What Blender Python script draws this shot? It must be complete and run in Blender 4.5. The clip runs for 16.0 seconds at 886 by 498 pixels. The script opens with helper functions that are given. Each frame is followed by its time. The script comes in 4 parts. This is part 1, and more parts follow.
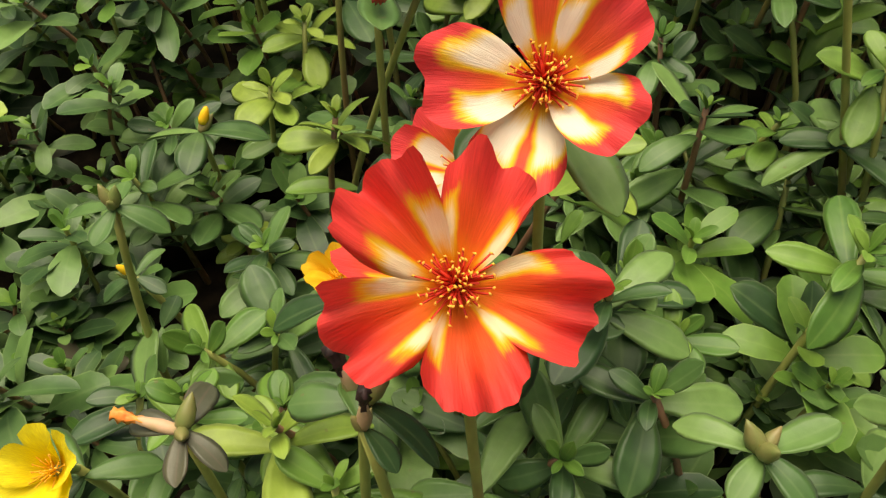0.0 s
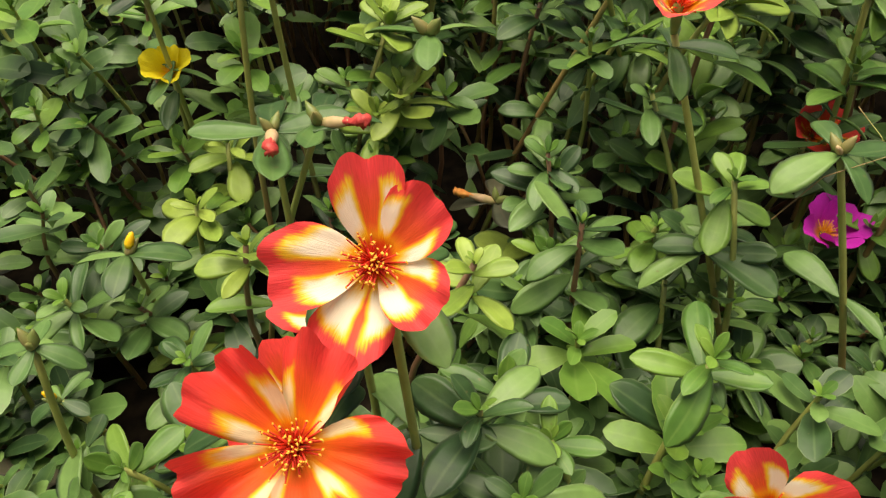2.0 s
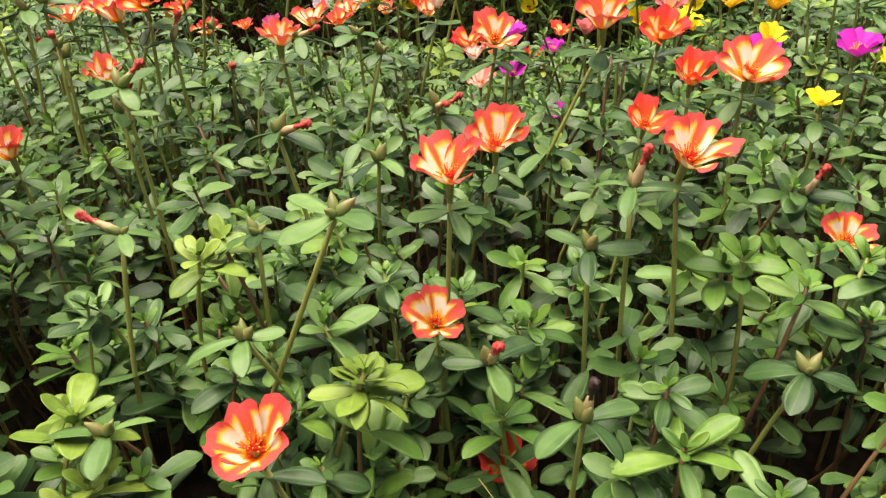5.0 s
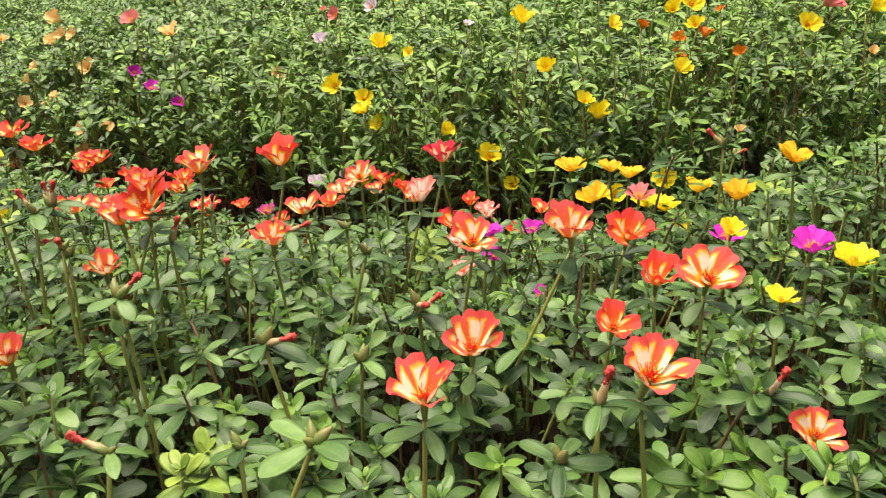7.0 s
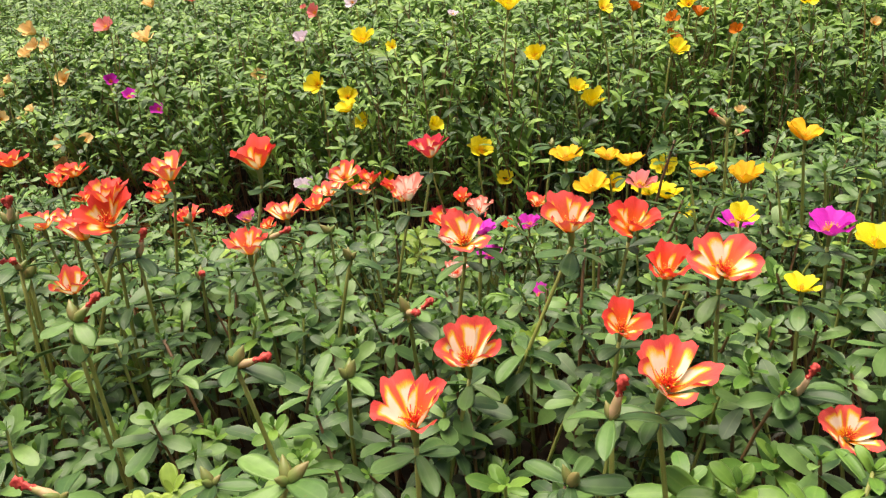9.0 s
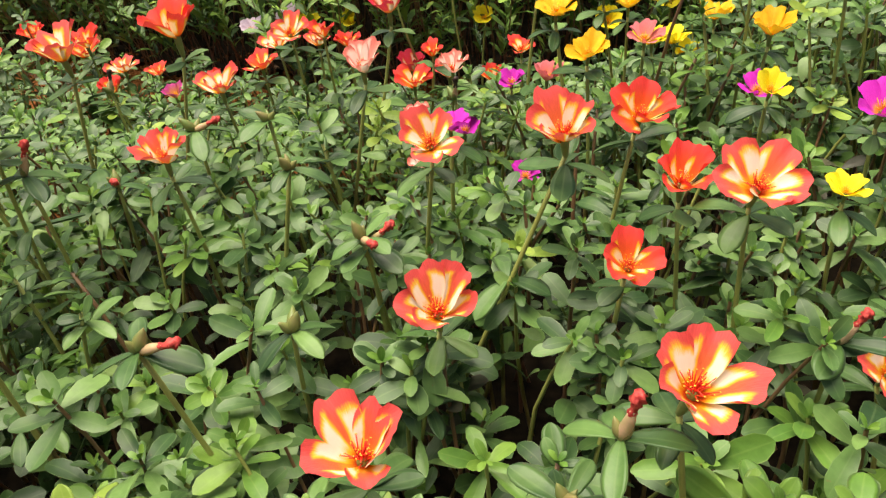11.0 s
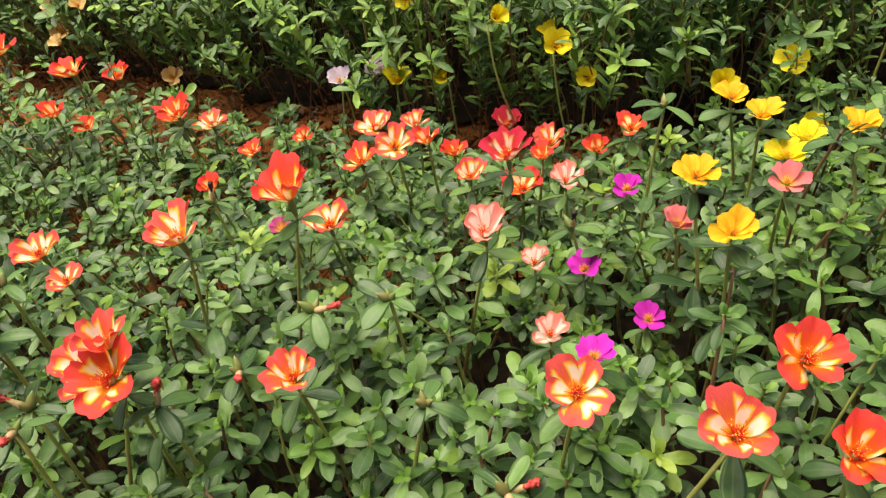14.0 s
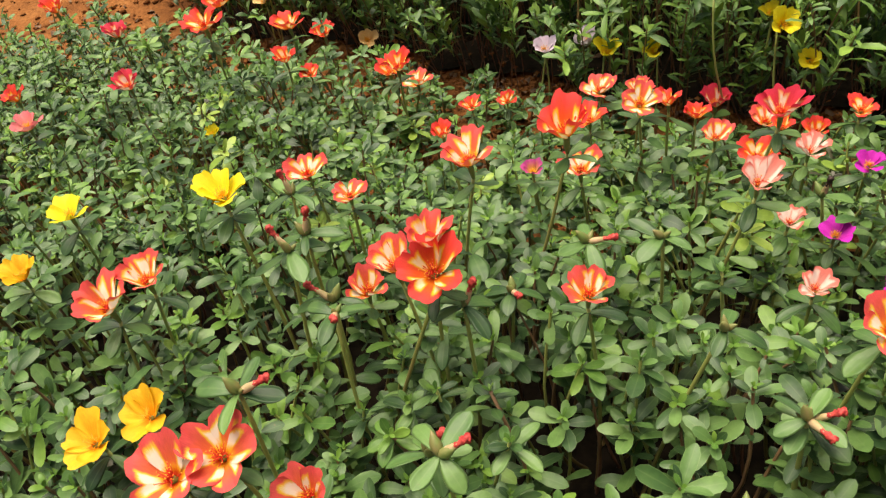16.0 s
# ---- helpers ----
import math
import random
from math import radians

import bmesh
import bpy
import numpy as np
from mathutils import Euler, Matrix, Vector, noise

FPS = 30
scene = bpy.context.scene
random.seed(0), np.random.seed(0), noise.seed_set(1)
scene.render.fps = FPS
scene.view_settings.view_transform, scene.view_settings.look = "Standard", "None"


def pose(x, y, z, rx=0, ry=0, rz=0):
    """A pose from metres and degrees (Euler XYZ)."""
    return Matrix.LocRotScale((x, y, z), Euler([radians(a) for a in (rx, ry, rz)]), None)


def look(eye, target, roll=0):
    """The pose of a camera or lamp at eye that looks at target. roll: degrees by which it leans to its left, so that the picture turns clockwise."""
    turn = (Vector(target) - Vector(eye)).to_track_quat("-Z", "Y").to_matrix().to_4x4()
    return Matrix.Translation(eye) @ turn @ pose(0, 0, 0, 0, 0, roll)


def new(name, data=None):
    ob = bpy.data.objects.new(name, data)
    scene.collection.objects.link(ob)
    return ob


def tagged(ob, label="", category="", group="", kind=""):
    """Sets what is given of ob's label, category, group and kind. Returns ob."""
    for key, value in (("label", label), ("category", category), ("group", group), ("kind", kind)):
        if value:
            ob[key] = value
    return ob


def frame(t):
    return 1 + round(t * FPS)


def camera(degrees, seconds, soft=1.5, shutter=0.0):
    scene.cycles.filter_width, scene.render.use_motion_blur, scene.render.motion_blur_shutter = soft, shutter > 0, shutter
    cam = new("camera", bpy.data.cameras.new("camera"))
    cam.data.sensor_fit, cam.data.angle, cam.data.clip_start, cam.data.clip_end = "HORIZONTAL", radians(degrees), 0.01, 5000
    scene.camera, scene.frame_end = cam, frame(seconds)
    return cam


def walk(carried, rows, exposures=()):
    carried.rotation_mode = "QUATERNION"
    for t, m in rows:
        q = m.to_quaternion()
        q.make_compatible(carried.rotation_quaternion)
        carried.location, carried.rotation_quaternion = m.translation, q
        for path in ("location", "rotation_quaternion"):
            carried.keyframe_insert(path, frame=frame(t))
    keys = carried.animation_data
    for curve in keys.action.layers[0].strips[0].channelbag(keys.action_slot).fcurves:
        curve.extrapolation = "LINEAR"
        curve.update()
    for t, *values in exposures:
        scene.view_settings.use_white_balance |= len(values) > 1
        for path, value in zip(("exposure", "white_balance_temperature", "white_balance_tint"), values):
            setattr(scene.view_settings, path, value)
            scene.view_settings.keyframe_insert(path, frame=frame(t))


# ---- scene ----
cam = camera(60.1, 16.0, soft=1.3)
walk(cam, [
    (0.0, pose(-0.1272, -0.2055, 0.2613, 42.16, 0.24, 15.31)),
    (0.5, pose(-0.1245, -0.2100, 0.2739, 42.91, 0.11, 15.09)),
    (1.0, pose(-0.1222, -0.2166, 0.2831, 43.41, -0.07, 14.53)),
    (1.5, pose(-0.1169, -0.2116, 0.2856, 44.38, -0.01, 13.72)),
    (2.0, pose(-0.1046, -0.2026, 0.2904, 46.35, 0.29, 12.11)),
    (2.5, pose(-0.0912, -0.1963, 0.3007, 48.86, 0.52, 10.04)),
    (3.0, pose(-0.0755, -0.1849, 0.3148, 51.20, 0.92, 8.03)),
    (3.5, pose(-0.0539, -0.1748, 0.3247, 53.82, 1.22, 5.92)),
    (4.0, pose(-0.0262, -0.1674, 0.3380, 56.49, 1.82, 4.61)),
    (4.2, pose(-0.0225, -0.1673, 0.3418, 57.54, 1.61, 3.80)),
    (6.3, pose(-0.0069, -0.1662, 0.3865, 66.76, 1.72, 2.14)),
    (6.5, pose(-0.0060, -0.1662, 0.3898, 68.19, 1.69, 2.13)),
    (7.0, pose(-0.0039, -0.1713, 0.3983, 71.18, 2.02, 2.04)),
    (7.5, pose(-0.0051, -0.1728, 0.4008, 72.76, 2.45, 1.91)),
    (8.0, pose(-0.0088, -0.1725, 0.4010, 73.39, 2.91, 1.78)),
    (8.5, pose(-0.0080, -0.1652, 0.3920, 73.23, 3.51, 1.55)),
    (9.0, pose(-0.0003, -0.1345, 0.3868, 71.06, 4.49, 1.07)),
    (9.5, pose(0.0094, -0.1067, 0.3837, 67.70, 5.10, 0.52)),
    (9.7, pose(0.0136, -0.0962, 0.3837, 65.92, 5.06, 0.31)),
    (11.8, pose(0.0077, -0.0001, 0.4177, 54.63, 6.59, -1.04)),
    (12.0, pose(0.0089, 0.0083, 0.4233, 54.55, 6.94, -0.41)),
    (12.5, pose(0.0149, 0.0376, 0.4495, 52.75, 7.69, 0.34)),
    (13.0, pose(0.0165, 0.0608, 0.4794, 51.68, 8.13, 0.72)),
    (13.5, pose(0.0042, 0.0681, 0.5019, 51.20, 8.31, 1.13)),
    (14.0, pose(-0.0176, 0.0702, 0.5110, 51.37, 8.30, 2.59)),
    (14.5, pose(-0.0338, 0.0677, 0.5144, 51.58, 8.45, 3.99)),
    (15.0, pose(-0.0590, 0.0600, 0.5168, 51.87, 8.53, 5.71)),
    (15.5, pose(-0.0888, 0.0429, 0.5128, 52.28, 8.17, 8.25)),
    (16.0, pose(-0.1232, 0.0147, 0.5088, 52.61, 7.79, 11.27)),
], exposures=[(0.0, 0.40, 7700, 9), (1.5, 0.48, 7700, 9), (2.5, 0.80, 7600, 9), (3.5, 0.97, 7450, 10), (4.0, 0.98, 7400, 10), (6.3, 0.95, 7350, 10), (9.7, 0.88, 7350, 10), (12.5, 0.84, 7350, 10), (16.0, 0.72, 7350, 10)])

# ---- light: a bright overcast sky ----
world = bpy.data.worlds.new("overcast_sky")
world.use_nodes = True
scene.world = world
wn = world.node_tree
sky = wn.nodes.new("ShaderNodeTexSky")
sky.sky_type = "NISHITA"
sky.sun_disc = False
sky.sun_elevation = radians(80)
sky.sun_rotation = radians(-67)
sky.dust_density = 4.0
sky.air_density = 0.7
wn.links.new(sky.outputs[0], wn.nodes["Background"].inputs[0])
wn.nodes["Background"].inputs[1].default_value = 0.075
sun_data = bpy.data.lights.new("sun", "SUN")
sun_data.energy = 4.2
sun_data.angle = radians(60)
sun_data.color = (1.0, 0.96, 0.88)
sun = new("sun", sun_data)
sun.matrix_world = look((-0.35, 0.45, 3.2), (0, 0.3, 0))

# ---- materials ----


def material(name):
    m = bpy.data.materials.new(name)
    m.use_nodes = True
    nt = m.node_tree
    return m, nt, nt.nodes["Principled BSDF"]


def node(nt, kind, **inputs):
    n = nt.nodes.new(kind)
    for key, value in inputs.items():
        n.inputs[key.replace("_", " ")].default_value = value
    return n


def calc(nt, op, a, b=None):
    n = nt.nodes.new("ShaderNodeMath")
    n.operation = op
    for k, v in enumerate((a, b)):
        if v is None:
            continue
        if isinstance(v, (int, float)):
            n.inputs[k].default_value = v
        else:
            nt.links.new(v, n.inputs[k])
    return n.outputs[0]


def ramp(nt, fac, stops):
    n = nt.nodes.new("ShaderNodeValToRGB")
    while len(n.color_ramp.elements) < len(stops):
        n.color_ramp.elements.new(0.5)
    for e, (p, c) in zip(n.color_ramp.elements, stops):
        e.position, e.color = p, (*c, 1)
    nt.links.new(fac, n.inputs[0])
    return n.outputs[0]


def smooth(nt, value, low, high):
    n = nt.nodes.new("ShaderNodeMapRange")
    n.interpolation_type = "SMOOTHSTEP"
    nt.links.new(value, n.inputs[0])
    n.inputs[1].default_value, n.inputs[2].default_value = low, high
    return n.outputs[0]


def blend(nt, fac, a, b, mode="MIX"):
    n = nt.nodes.new("ShaderNodeMix")
    n.data_type, n.blend_type = "RGBA", mode
    for k, v in ((0, fac), (6, a), (7, b)):
        if isinstance(v, (int, float)):
            n.inputs[k].default_value = v
        elif isinstance(v, tuple):
            n.inputs[k].default_value = (*v, 1)
        else:
            nt.links.new(v, n.inputs[k])
    return n.outputs[2]


def uv_parts(nt):
    uv = nt.nodes.new("ShaderNodeUVMap")
    sep = nt.nodes.new("ShaderNodeSeparateXYZ")
    nt.links.new(uv.outputs[0], sep.inputs[0])
    return uv.outputs[0], sep.outputs[0], sep.outputs[1]


def grain(nt, scale, detail=3.0, vector=None, stretch=None):
    n = node(nt, "ShaderNodeTexNoise", Scale=scale, Detail=detail)
    if vector is None:
        vector = nt.nodes.new("ShaderNodeTexCoord").outputs["Object"]
    if stretch:
        mp = nt.nodes.new("ShaderNodeMapping")
        mp.inputs["Scale"].default_value = stretch
        nt.links.new(vector, mp.inputs[0])
        vector = mp.outputs[0]
    nt.links.new(vector, n.inputs["Vector"])
    return n.outputs[0]


def see_through(nt, bsdf, color, amount):
    """Thin tissue: part of the light passes through."""
    tr = nt.nodes.new("ShaderNodeBsdfTranslucent")
    mix = nt.nodes.new("ShaderNodeMixShader")
    mix.inputs[0].default_value = amount
    nt.links.new(color, tr.inputs[0])
    nt.links.new(bsdf.outputs[0], mix.inputs[1])
    nt.links.new(tr.outputs[0], mix.inputs[2])
    nt.links.new(mix.outputs[0], nt.nodes["Material Output"].inputs[0])


def leaf_material(name, stops, rib, through_light=0.06, rough=0.40):
    m, nt, b = material(name)
    info = nt.nodes.new("ShaderNodeObjectInfo")
    geo = nt.nodes.new("ShaderNodeNewGeometry")
    pick = calc(nt, "FRACT", calc(nt, "ADD", info.outputs["Random"], geo.outputs["Random Per Island"]))
    col = ramp(nt, pick, stops)
    uv, u, v = uv_parts(nt)
    pos = geo.outputs["Position"]
    mottle = grain(nt, 260.0, 4.0, pos)
    big = grain(nt, 55.0, 2.0, pos)
    col = blend(nt, 0.55, col, ramp(nt, mottle, [(0.3, (0.72, 0.74, 0.72)), (0.7, (1.25, 1.22, 1.2))]), "MULTIPLY")
    col = blend(nt, calc(nt, "MULTIPLY", smooth(nt, big, 0.45, 0.75), 0.35), col, stops[-1][1])
    # the midrib and a paler margin
    off = calc(nt, "ABSOLUTE", calc(nt, "SUBTRACT", u, 0.5))
    mid = calc(nt, "SUBTRACT", 1.0, smooth(nt, off, 0.0, 0.07))
    col = blend(nt, calc(nt, "MULTIPLY", mid, 0.16), col, rib)
    col = blend(nt, calc(nt, "MULTIPLY", smooth(nt, off, 0.45, 0.5), 0.45), col, rib)
    # scattered brown flecks
    fleck = grain(nt, 420.0, 1.0, pos)
    col = blend(nt, calc(nt, "MULTIPLY", smooth(nt, fleck, 0.76, 0.8), 0.45), col, (0.16, 0.12, 0.05))
    nt.links.new(col, b.inputs["Base Color"])
    rg = nt.nodes.new("ShaderNodeMapRange")
    nt.links.new(mottle, rg.inputs[0])
    rg.inputs[3].default_value, rg.inputs[4].default_value = rough - 0.06, rough + 0.12
    nt.links.new(rg.outputs[0], b.inputs["Roughness"])
    b.inputs["Specular IOR Level"].default_value = 0.42
    b.inputs["Sheen Weight"].default_value = 0.05
    b.inputs["Sheen Roughness"].default_value = 0.45
    b.inputs["Sheen Tint"].default_value = (0.85, 1.0, 0.82, 1)
    bump = node(nt, "ShaderNodeBump", Strength=0.4, Distance=0.0009)
    nt.links.new(calc(nt, "ADD", calc(nt, "MULTIPLY", mottle, 0.5), grain(nt, 120.0, 1.0, pos)), bump.inputs["Height"])
    nt.links.new(bump.outputs[0], b.inputs["Normal"])
    see_through(nt, b, col, through_light)
    return m


LEAF = {
    "mature": leaf_material("leaf_mature", [(0.0, (0.020, 0.055, 0.015)), (0.40, (0.043, 0.103, 0.025)), (0.75, (0.084, 0.174, 0.041)), (1.0, (0.148, 0.258, 0.068))], (0.220, 0.310, 0.120), 0.09, 0.42),
    "fresh": leaf_material("leaf_fresh", [(0.0, (0.060, 0.150, 0.024)), (0.6, (0.106, 0.224, 0.032)), (1.0, (0.168, 0.296, 0.043))], (0.280, 0.390, 0.105), 0.13, 0.42),
    "pale": leaf_material("leaf_pale", [(0.0, (0.160, 0.270, 0.038)), (0.6, (0.222, 0.338, 0.050)), (1.0, (0.290, 0.395, 0.066))], (0.38, 0.46, 0.115), 0.18, 0.42),
    "bronze": leaf_material("leaf_bronze", [(0.0, (0.058, 0.066, 0.040)), (1.0, (0.105, 0.098, 0.056))], (0.200, 0.110, 0.093)),
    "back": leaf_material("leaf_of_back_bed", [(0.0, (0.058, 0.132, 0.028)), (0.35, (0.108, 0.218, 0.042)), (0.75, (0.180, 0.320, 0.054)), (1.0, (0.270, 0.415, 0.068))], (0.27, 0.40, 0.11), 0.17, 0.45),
}


def stem_material(name, low, high):
    m, nt, b = material(name)
    uv, u, v = uv_parts(nt)
    pos = nt.nodes.new("ShaderNodeNewGeometry").outputs["Position"]
    g = grain(nt, 90.0, 3.0, pos)
    info = nt.nodes.new("ShaderNodeObjectInfo")
    at = calc(nt, "ADD", v, calc(nt, "MULTIPLY", calc(nt, "SUBTRACT", g, 0.5), 0.5))
    at = calc(nt, "ADD", at, calc(nt, "MULTIPLY", calc(nt, "SUBTRACT", info.outputs["Random"], 0.5), 0.5))
    col = blend(nt, smooth(nt, at, 0.2, 0.75), low, high)
    fine = grain(nt, 500.0, 2.0, pos, (1, 1, 0.3))
    col = blend(nt, 0.5, col, ramp(nt, fine, [(0.3, (0.75, 0.75, 0.75)), (0.7, (1.2, 1.2, 1.2))]), "MULTIPLY")
    nt.links.new(col, b.inputs["Base Color"])
    b.inputs["Roughness"].default_value = 0.45
    bump = node(nt, "ShaderNodeBump", Strength=0.3, Distance=0.0003)
    nt.links.new(fine, bump.inputs["Height"])
    nt.links.new(bump.outputs[0], b.inputs["Normal"])
    return m


STEM = stem_material("stem", (0.250, 0.155, 0.055), (0.310, 0.335, 0.085))
BROWN_STEM = stem_material("brown_stem", (0.174, 0.077, 0.044), (0.224, 0.122, 0.059))


def petal_material(name, rim, body, throat, side=None, halo=None, width=0.45, reach=0.8, glow=0.24, heart=None):
    """Petal colours over u (across) and v (from the throat to the rim)."""
    m, nt, b = material(name)
    uv, u, v = uv_parts(nt)
    pos = nt.nodes.new("ShaderNodeNewGeometry").outputs["Position"]
    wob = calc(nt, "MULTIPLY", calc(nt, "SUBTRACT", grain(nt, 110.0, 3.0, pos), 0.5), 0.32)
    streak = grain(nt, 14.0, 4.0, uv, (5.0, 0.4, 1.0))
    own = calc(nt, "SUBTRACT", nt.nodes.new("ShaderNodeObjectInfo").outputs["Random"], 0.5)
    fray = calc(nt, "MULTIPLY", calc(nt, "SUBTRACT", streak, 0.5), 0.16)
    vv = calc(nt, "ADD", calc(nt, "ADD", v, wob), fray)
    off = calc(nt, "ADD", calc(nt, "MULTIPLY", calc(nt, "ABSOLUTE", calc(nt, "SUBTRACT", calc(nt, "ADD", u, calc(nt, "MULTIPLY", own, 0.10)), 0.5)), 2.0), wob)
    off = calc(nt, "ADD", off, calc(nt, "MULTIPLY", own, 0.40))
    col = blend(nt, smooth(nt, vv, 0.35, 0.95), body, rim)
    col = blend(nt, 0.6, col, ramp(nt, streak, [(0.3, (0.78, 0.70, 0.72)), (0.7, (1.15, 1.22, 1.2))]), "MULTIPLY")
    if side:
        wide = calc(nt, "MULTIPLY", smooth(nt, off, width - 0.15, width - 0.02), calc(nt, "SUBTRACT", 1.0, smooth(nt, vv, reach - 0.06, reach + 0.06)))
        core = calc(nt, "MULTIPLY", smooth(nt, off, width - 0.05, width + 0.09), calc(nt, "SUBTRACT", 1.0, smooth(nt, vv, reach - 0.16, reach - 0.02)))
        col = blend(nt, wide, col, halo)
        col = blend(nt, calc(nt, "MULTIPLY", calc(nt, "MULTIPLY", core, smooth(nt, vv, 0.22, 0.44)), 0.95), col, side)
    col = blend(nt, calc(nt, "SUBTRACT", 1.0, smooth(nt, vv, 0.12, 0.42)), col, throat)
    if heart:
        col = blend(nt, calc(nt, "SUBTRACT", 1.0, smooth(nt, vv, 0.10, 0.27)), col, heart)
    nt.links.new(col, b.inputs["Base Color"])
    b.inputs["Roughness"].default_value = 0.55
    b.inputs["Specular IOR Level"].default_value = 0.18
    bump = node(nt, "ShaderNodeBump", Strength=0.35, Distance=0.0006)
    nt.links.new(streak, bump.inputs["Height"])
    nt.links.new(bump.outputs[0], b.inputs["Normal"])
    see_through(nt, b, col, glow)
    return m


PETAL = {
    "scarlet": petal_material("petal_scarlet", (0.78, 0.062, 0.066), (0.80, 0.110, 0.030), (0.82, 0.38, 0.012), (0.90, 0.82, 0.66), (0.88, 0.56, 0.03), 0.38, 0.80, heart=(0.60, 0.04, 0.01)),
    "bicolor": petal_material("petal_bicolor", (0.76, 0.094, 0.090), (0.78, 0.145, 0.050), (0.80, 0.38, 0.014), (0.88, 0.80, 0.68), (0.86, 0.54, 0.04), 0.36, 0.80, heart=(0.58, 0.05, 0.01)),
    "flame": petal_material("petal_flame", (0.78, 0.060, 0.054), (0.81, 0.105, 0.022), (0.81, 0.22, 0.010), (0.86, 0.72, 0.46), (0.84, 0.48, 0.022), 0.52, 0.72, heart=(0.56, 0.04, 0.01)),
    "crimson": petal_material("petal_crimson", (0.62, 0.034, 0.070), (0.66, 0.050, 0.060), (0.72, 0.32, 0.024), (0.80, 0.66, 0.54), (0.76, 0.36, 0.12), 0.50, 0.76, heart=(0.5, 0.04, 0.01)),
    "yellow": petal_material("petal_yellow", (0.87, 0.73, 0.040), (0.87, 0.70, 0.030), (0.82, 0.48, 0.012)),
    "amber": petal_material("petal_amber", (0.84, 0.48, 0.030), (0.84, 0.40, 0.020), (0.80, 0.27, 0.010), (0.84, 0.56, 0.040), (0.84, 0.49, 0.026), 0.5, 0.9),
    "magenta": petal_material("petal_magenta", (0.62, 0.030, 0.480), (0.64, 0.040, 0.500), (0.72, 0.26, 0.048)),
    "pink": petal_material("petal_pink", (0.76, 0.20, 0.22), (0.76, 0.25, 0.21), (0.680, 0.440, 0.080)),
    "pinkyellow": petal_material("petal_pink_yellow", (0.528, 0.064, 0.272), (0.640, 0.264, 0.112), (0.680, 0.400, 0.040)),
    "pale": petal_material("petal_pale", (0.78, 0.20, 0.16), (0.80, 0.36, 0.30), (0.80, 0.52, 0.36), (0.86, 0.74, 0.66), (0.84, 0.60, 0.50), 0.26, 0.86),
    "white": petal_material("petal_white", (0.80, 0.66, 0.78), (0.82, 0.72, 0.80), (0.76, 0.62, 0.70)),
    "peach": petal_material("petal_peach", (0.86, 0.60, 0.26), (0.86, 0.62, 0.28), (0.76, 0.36, 0.07)),
    "orange": petal_material("petal_orange", (0.576, 0.152, 0.010), (0.592, 0.176, 0.010), (0.560, 0.120, 0.016)),
}


def plain(name, a, b_color, scale=300.0, rough=0.6, gloss=0.4):
    m, nt, b = material(name)
    pos = nt.nodes.new("ShaderNodeNewGeometry").outputs["Position"]
    col = ramp(nt, grain(nt, scale, 3.0, pos), [(0.3, a), (0.7, b_color)])
    nt.links.new(col, b.inputs["Base Color"])
    b.inputs["Roughness"].default_value = rough
    b.inputs["Specular IOR Level"].default_value = gloss
    return m


FILAMENT = plain("filament", (0.55, 0.02, 0.012), (0.68, 0.05, 0.012))
FILAMENT_GOLD = plain("golden_filament", (0.72, 0.28, 0.01), (0.85, 0.45, 0.02))
ANTHER = plain("anther", (0.80, 0.33, 0.03), (0.88, 0.52, 0.07))
PISTIL = plain("pistil", (0.66, 0.02, 0.015), (0.74, 0.06, 0.02))
CALYX = plain("calyx", (0.14, 0.20, 0.05), (0.26, 0.27, 0.09), 200.0, 0.45)
BUD = plain("bud", (0.13, 0.19, 0.045), (0.24, 0.19, 0.075), 150.0, 0.45)
WILT = plain("wilted_petals", (0.32, 0.012, 0.018), (0.64, 0.09, 0.07), 700.0)
WILT_ORANGE = plain("wilted_orange_petals", (0.70, 0.18, 0.03), (0.82, 0.38, 0.08), 400.0)
HUSK = plain("pale_husk", (0.30, 0.26, 0.10), (0.56, 0.36, 0.22), 220.0)
DRIED = plain("dried_petals", (0.012, 0.010, 0.010), (0.07, 0.035, 0.03), 500.0)
YELLOW_TIP = plain("yellow_tip", (0.80, 0.42, 0.01), (0.88, 0.58, 0.02))


def soil_material():
    m, nt, b = material("red_soil")
    pos = nt.nodes.new("ShaderNodeNewGeometry").outputs["Position"]
    big = grain(nt, 14.0, 4.0, pos)
    small = grain(nt, 160.0, 5.0, pos)
    col = ramp(nt, big, [(0.3, (0.15, 0.055, 0.018)), (0.55, (0.255, 0.098, 0.030)), (0.8, (0.33, 0.145, 0.048))])
    col = blend(nt, 0.7, col, ramp(nt, small, [(0.3, (0.55, 0.50, 0.45)), (0.7, (1.25, 1.25, 1.25))]), "MULTIPLY")
    nt.links.new(col, b.inputs["Base Color"])
    b.inputs["Roughness"].default_value = 0.95
    b.inputs["Specular IOR Level"].default_value = 0.1
    bump = node(nt, "ShaderNodeBump", Strength=0.9, Distance=0.006)
    nt.links.new(small, bump.inputs["Height"])
    nt.links.new(bump.outputs[0], b.inputs["Normal"])
    return m


SOIL = soil_material()
DRY_LEAF = plain("dry_leaf", (0.060, 0.034, 0.020), (0.230, 0.130, 0.070), 90.0, 0.8)
# near-black, matt colour that stands for the shade in the gaps between plants
BED_SHADE = plain("bed_shade", (0.006, 0.005, 0.004), (0.024, 0.017, 0.011), 120.0, 0.95, 0.05)

# ---- the lie of the land ----


def step(t):
    t = min(1.0, max(0.0, t))
    return t * t * (3 - 2 * t)


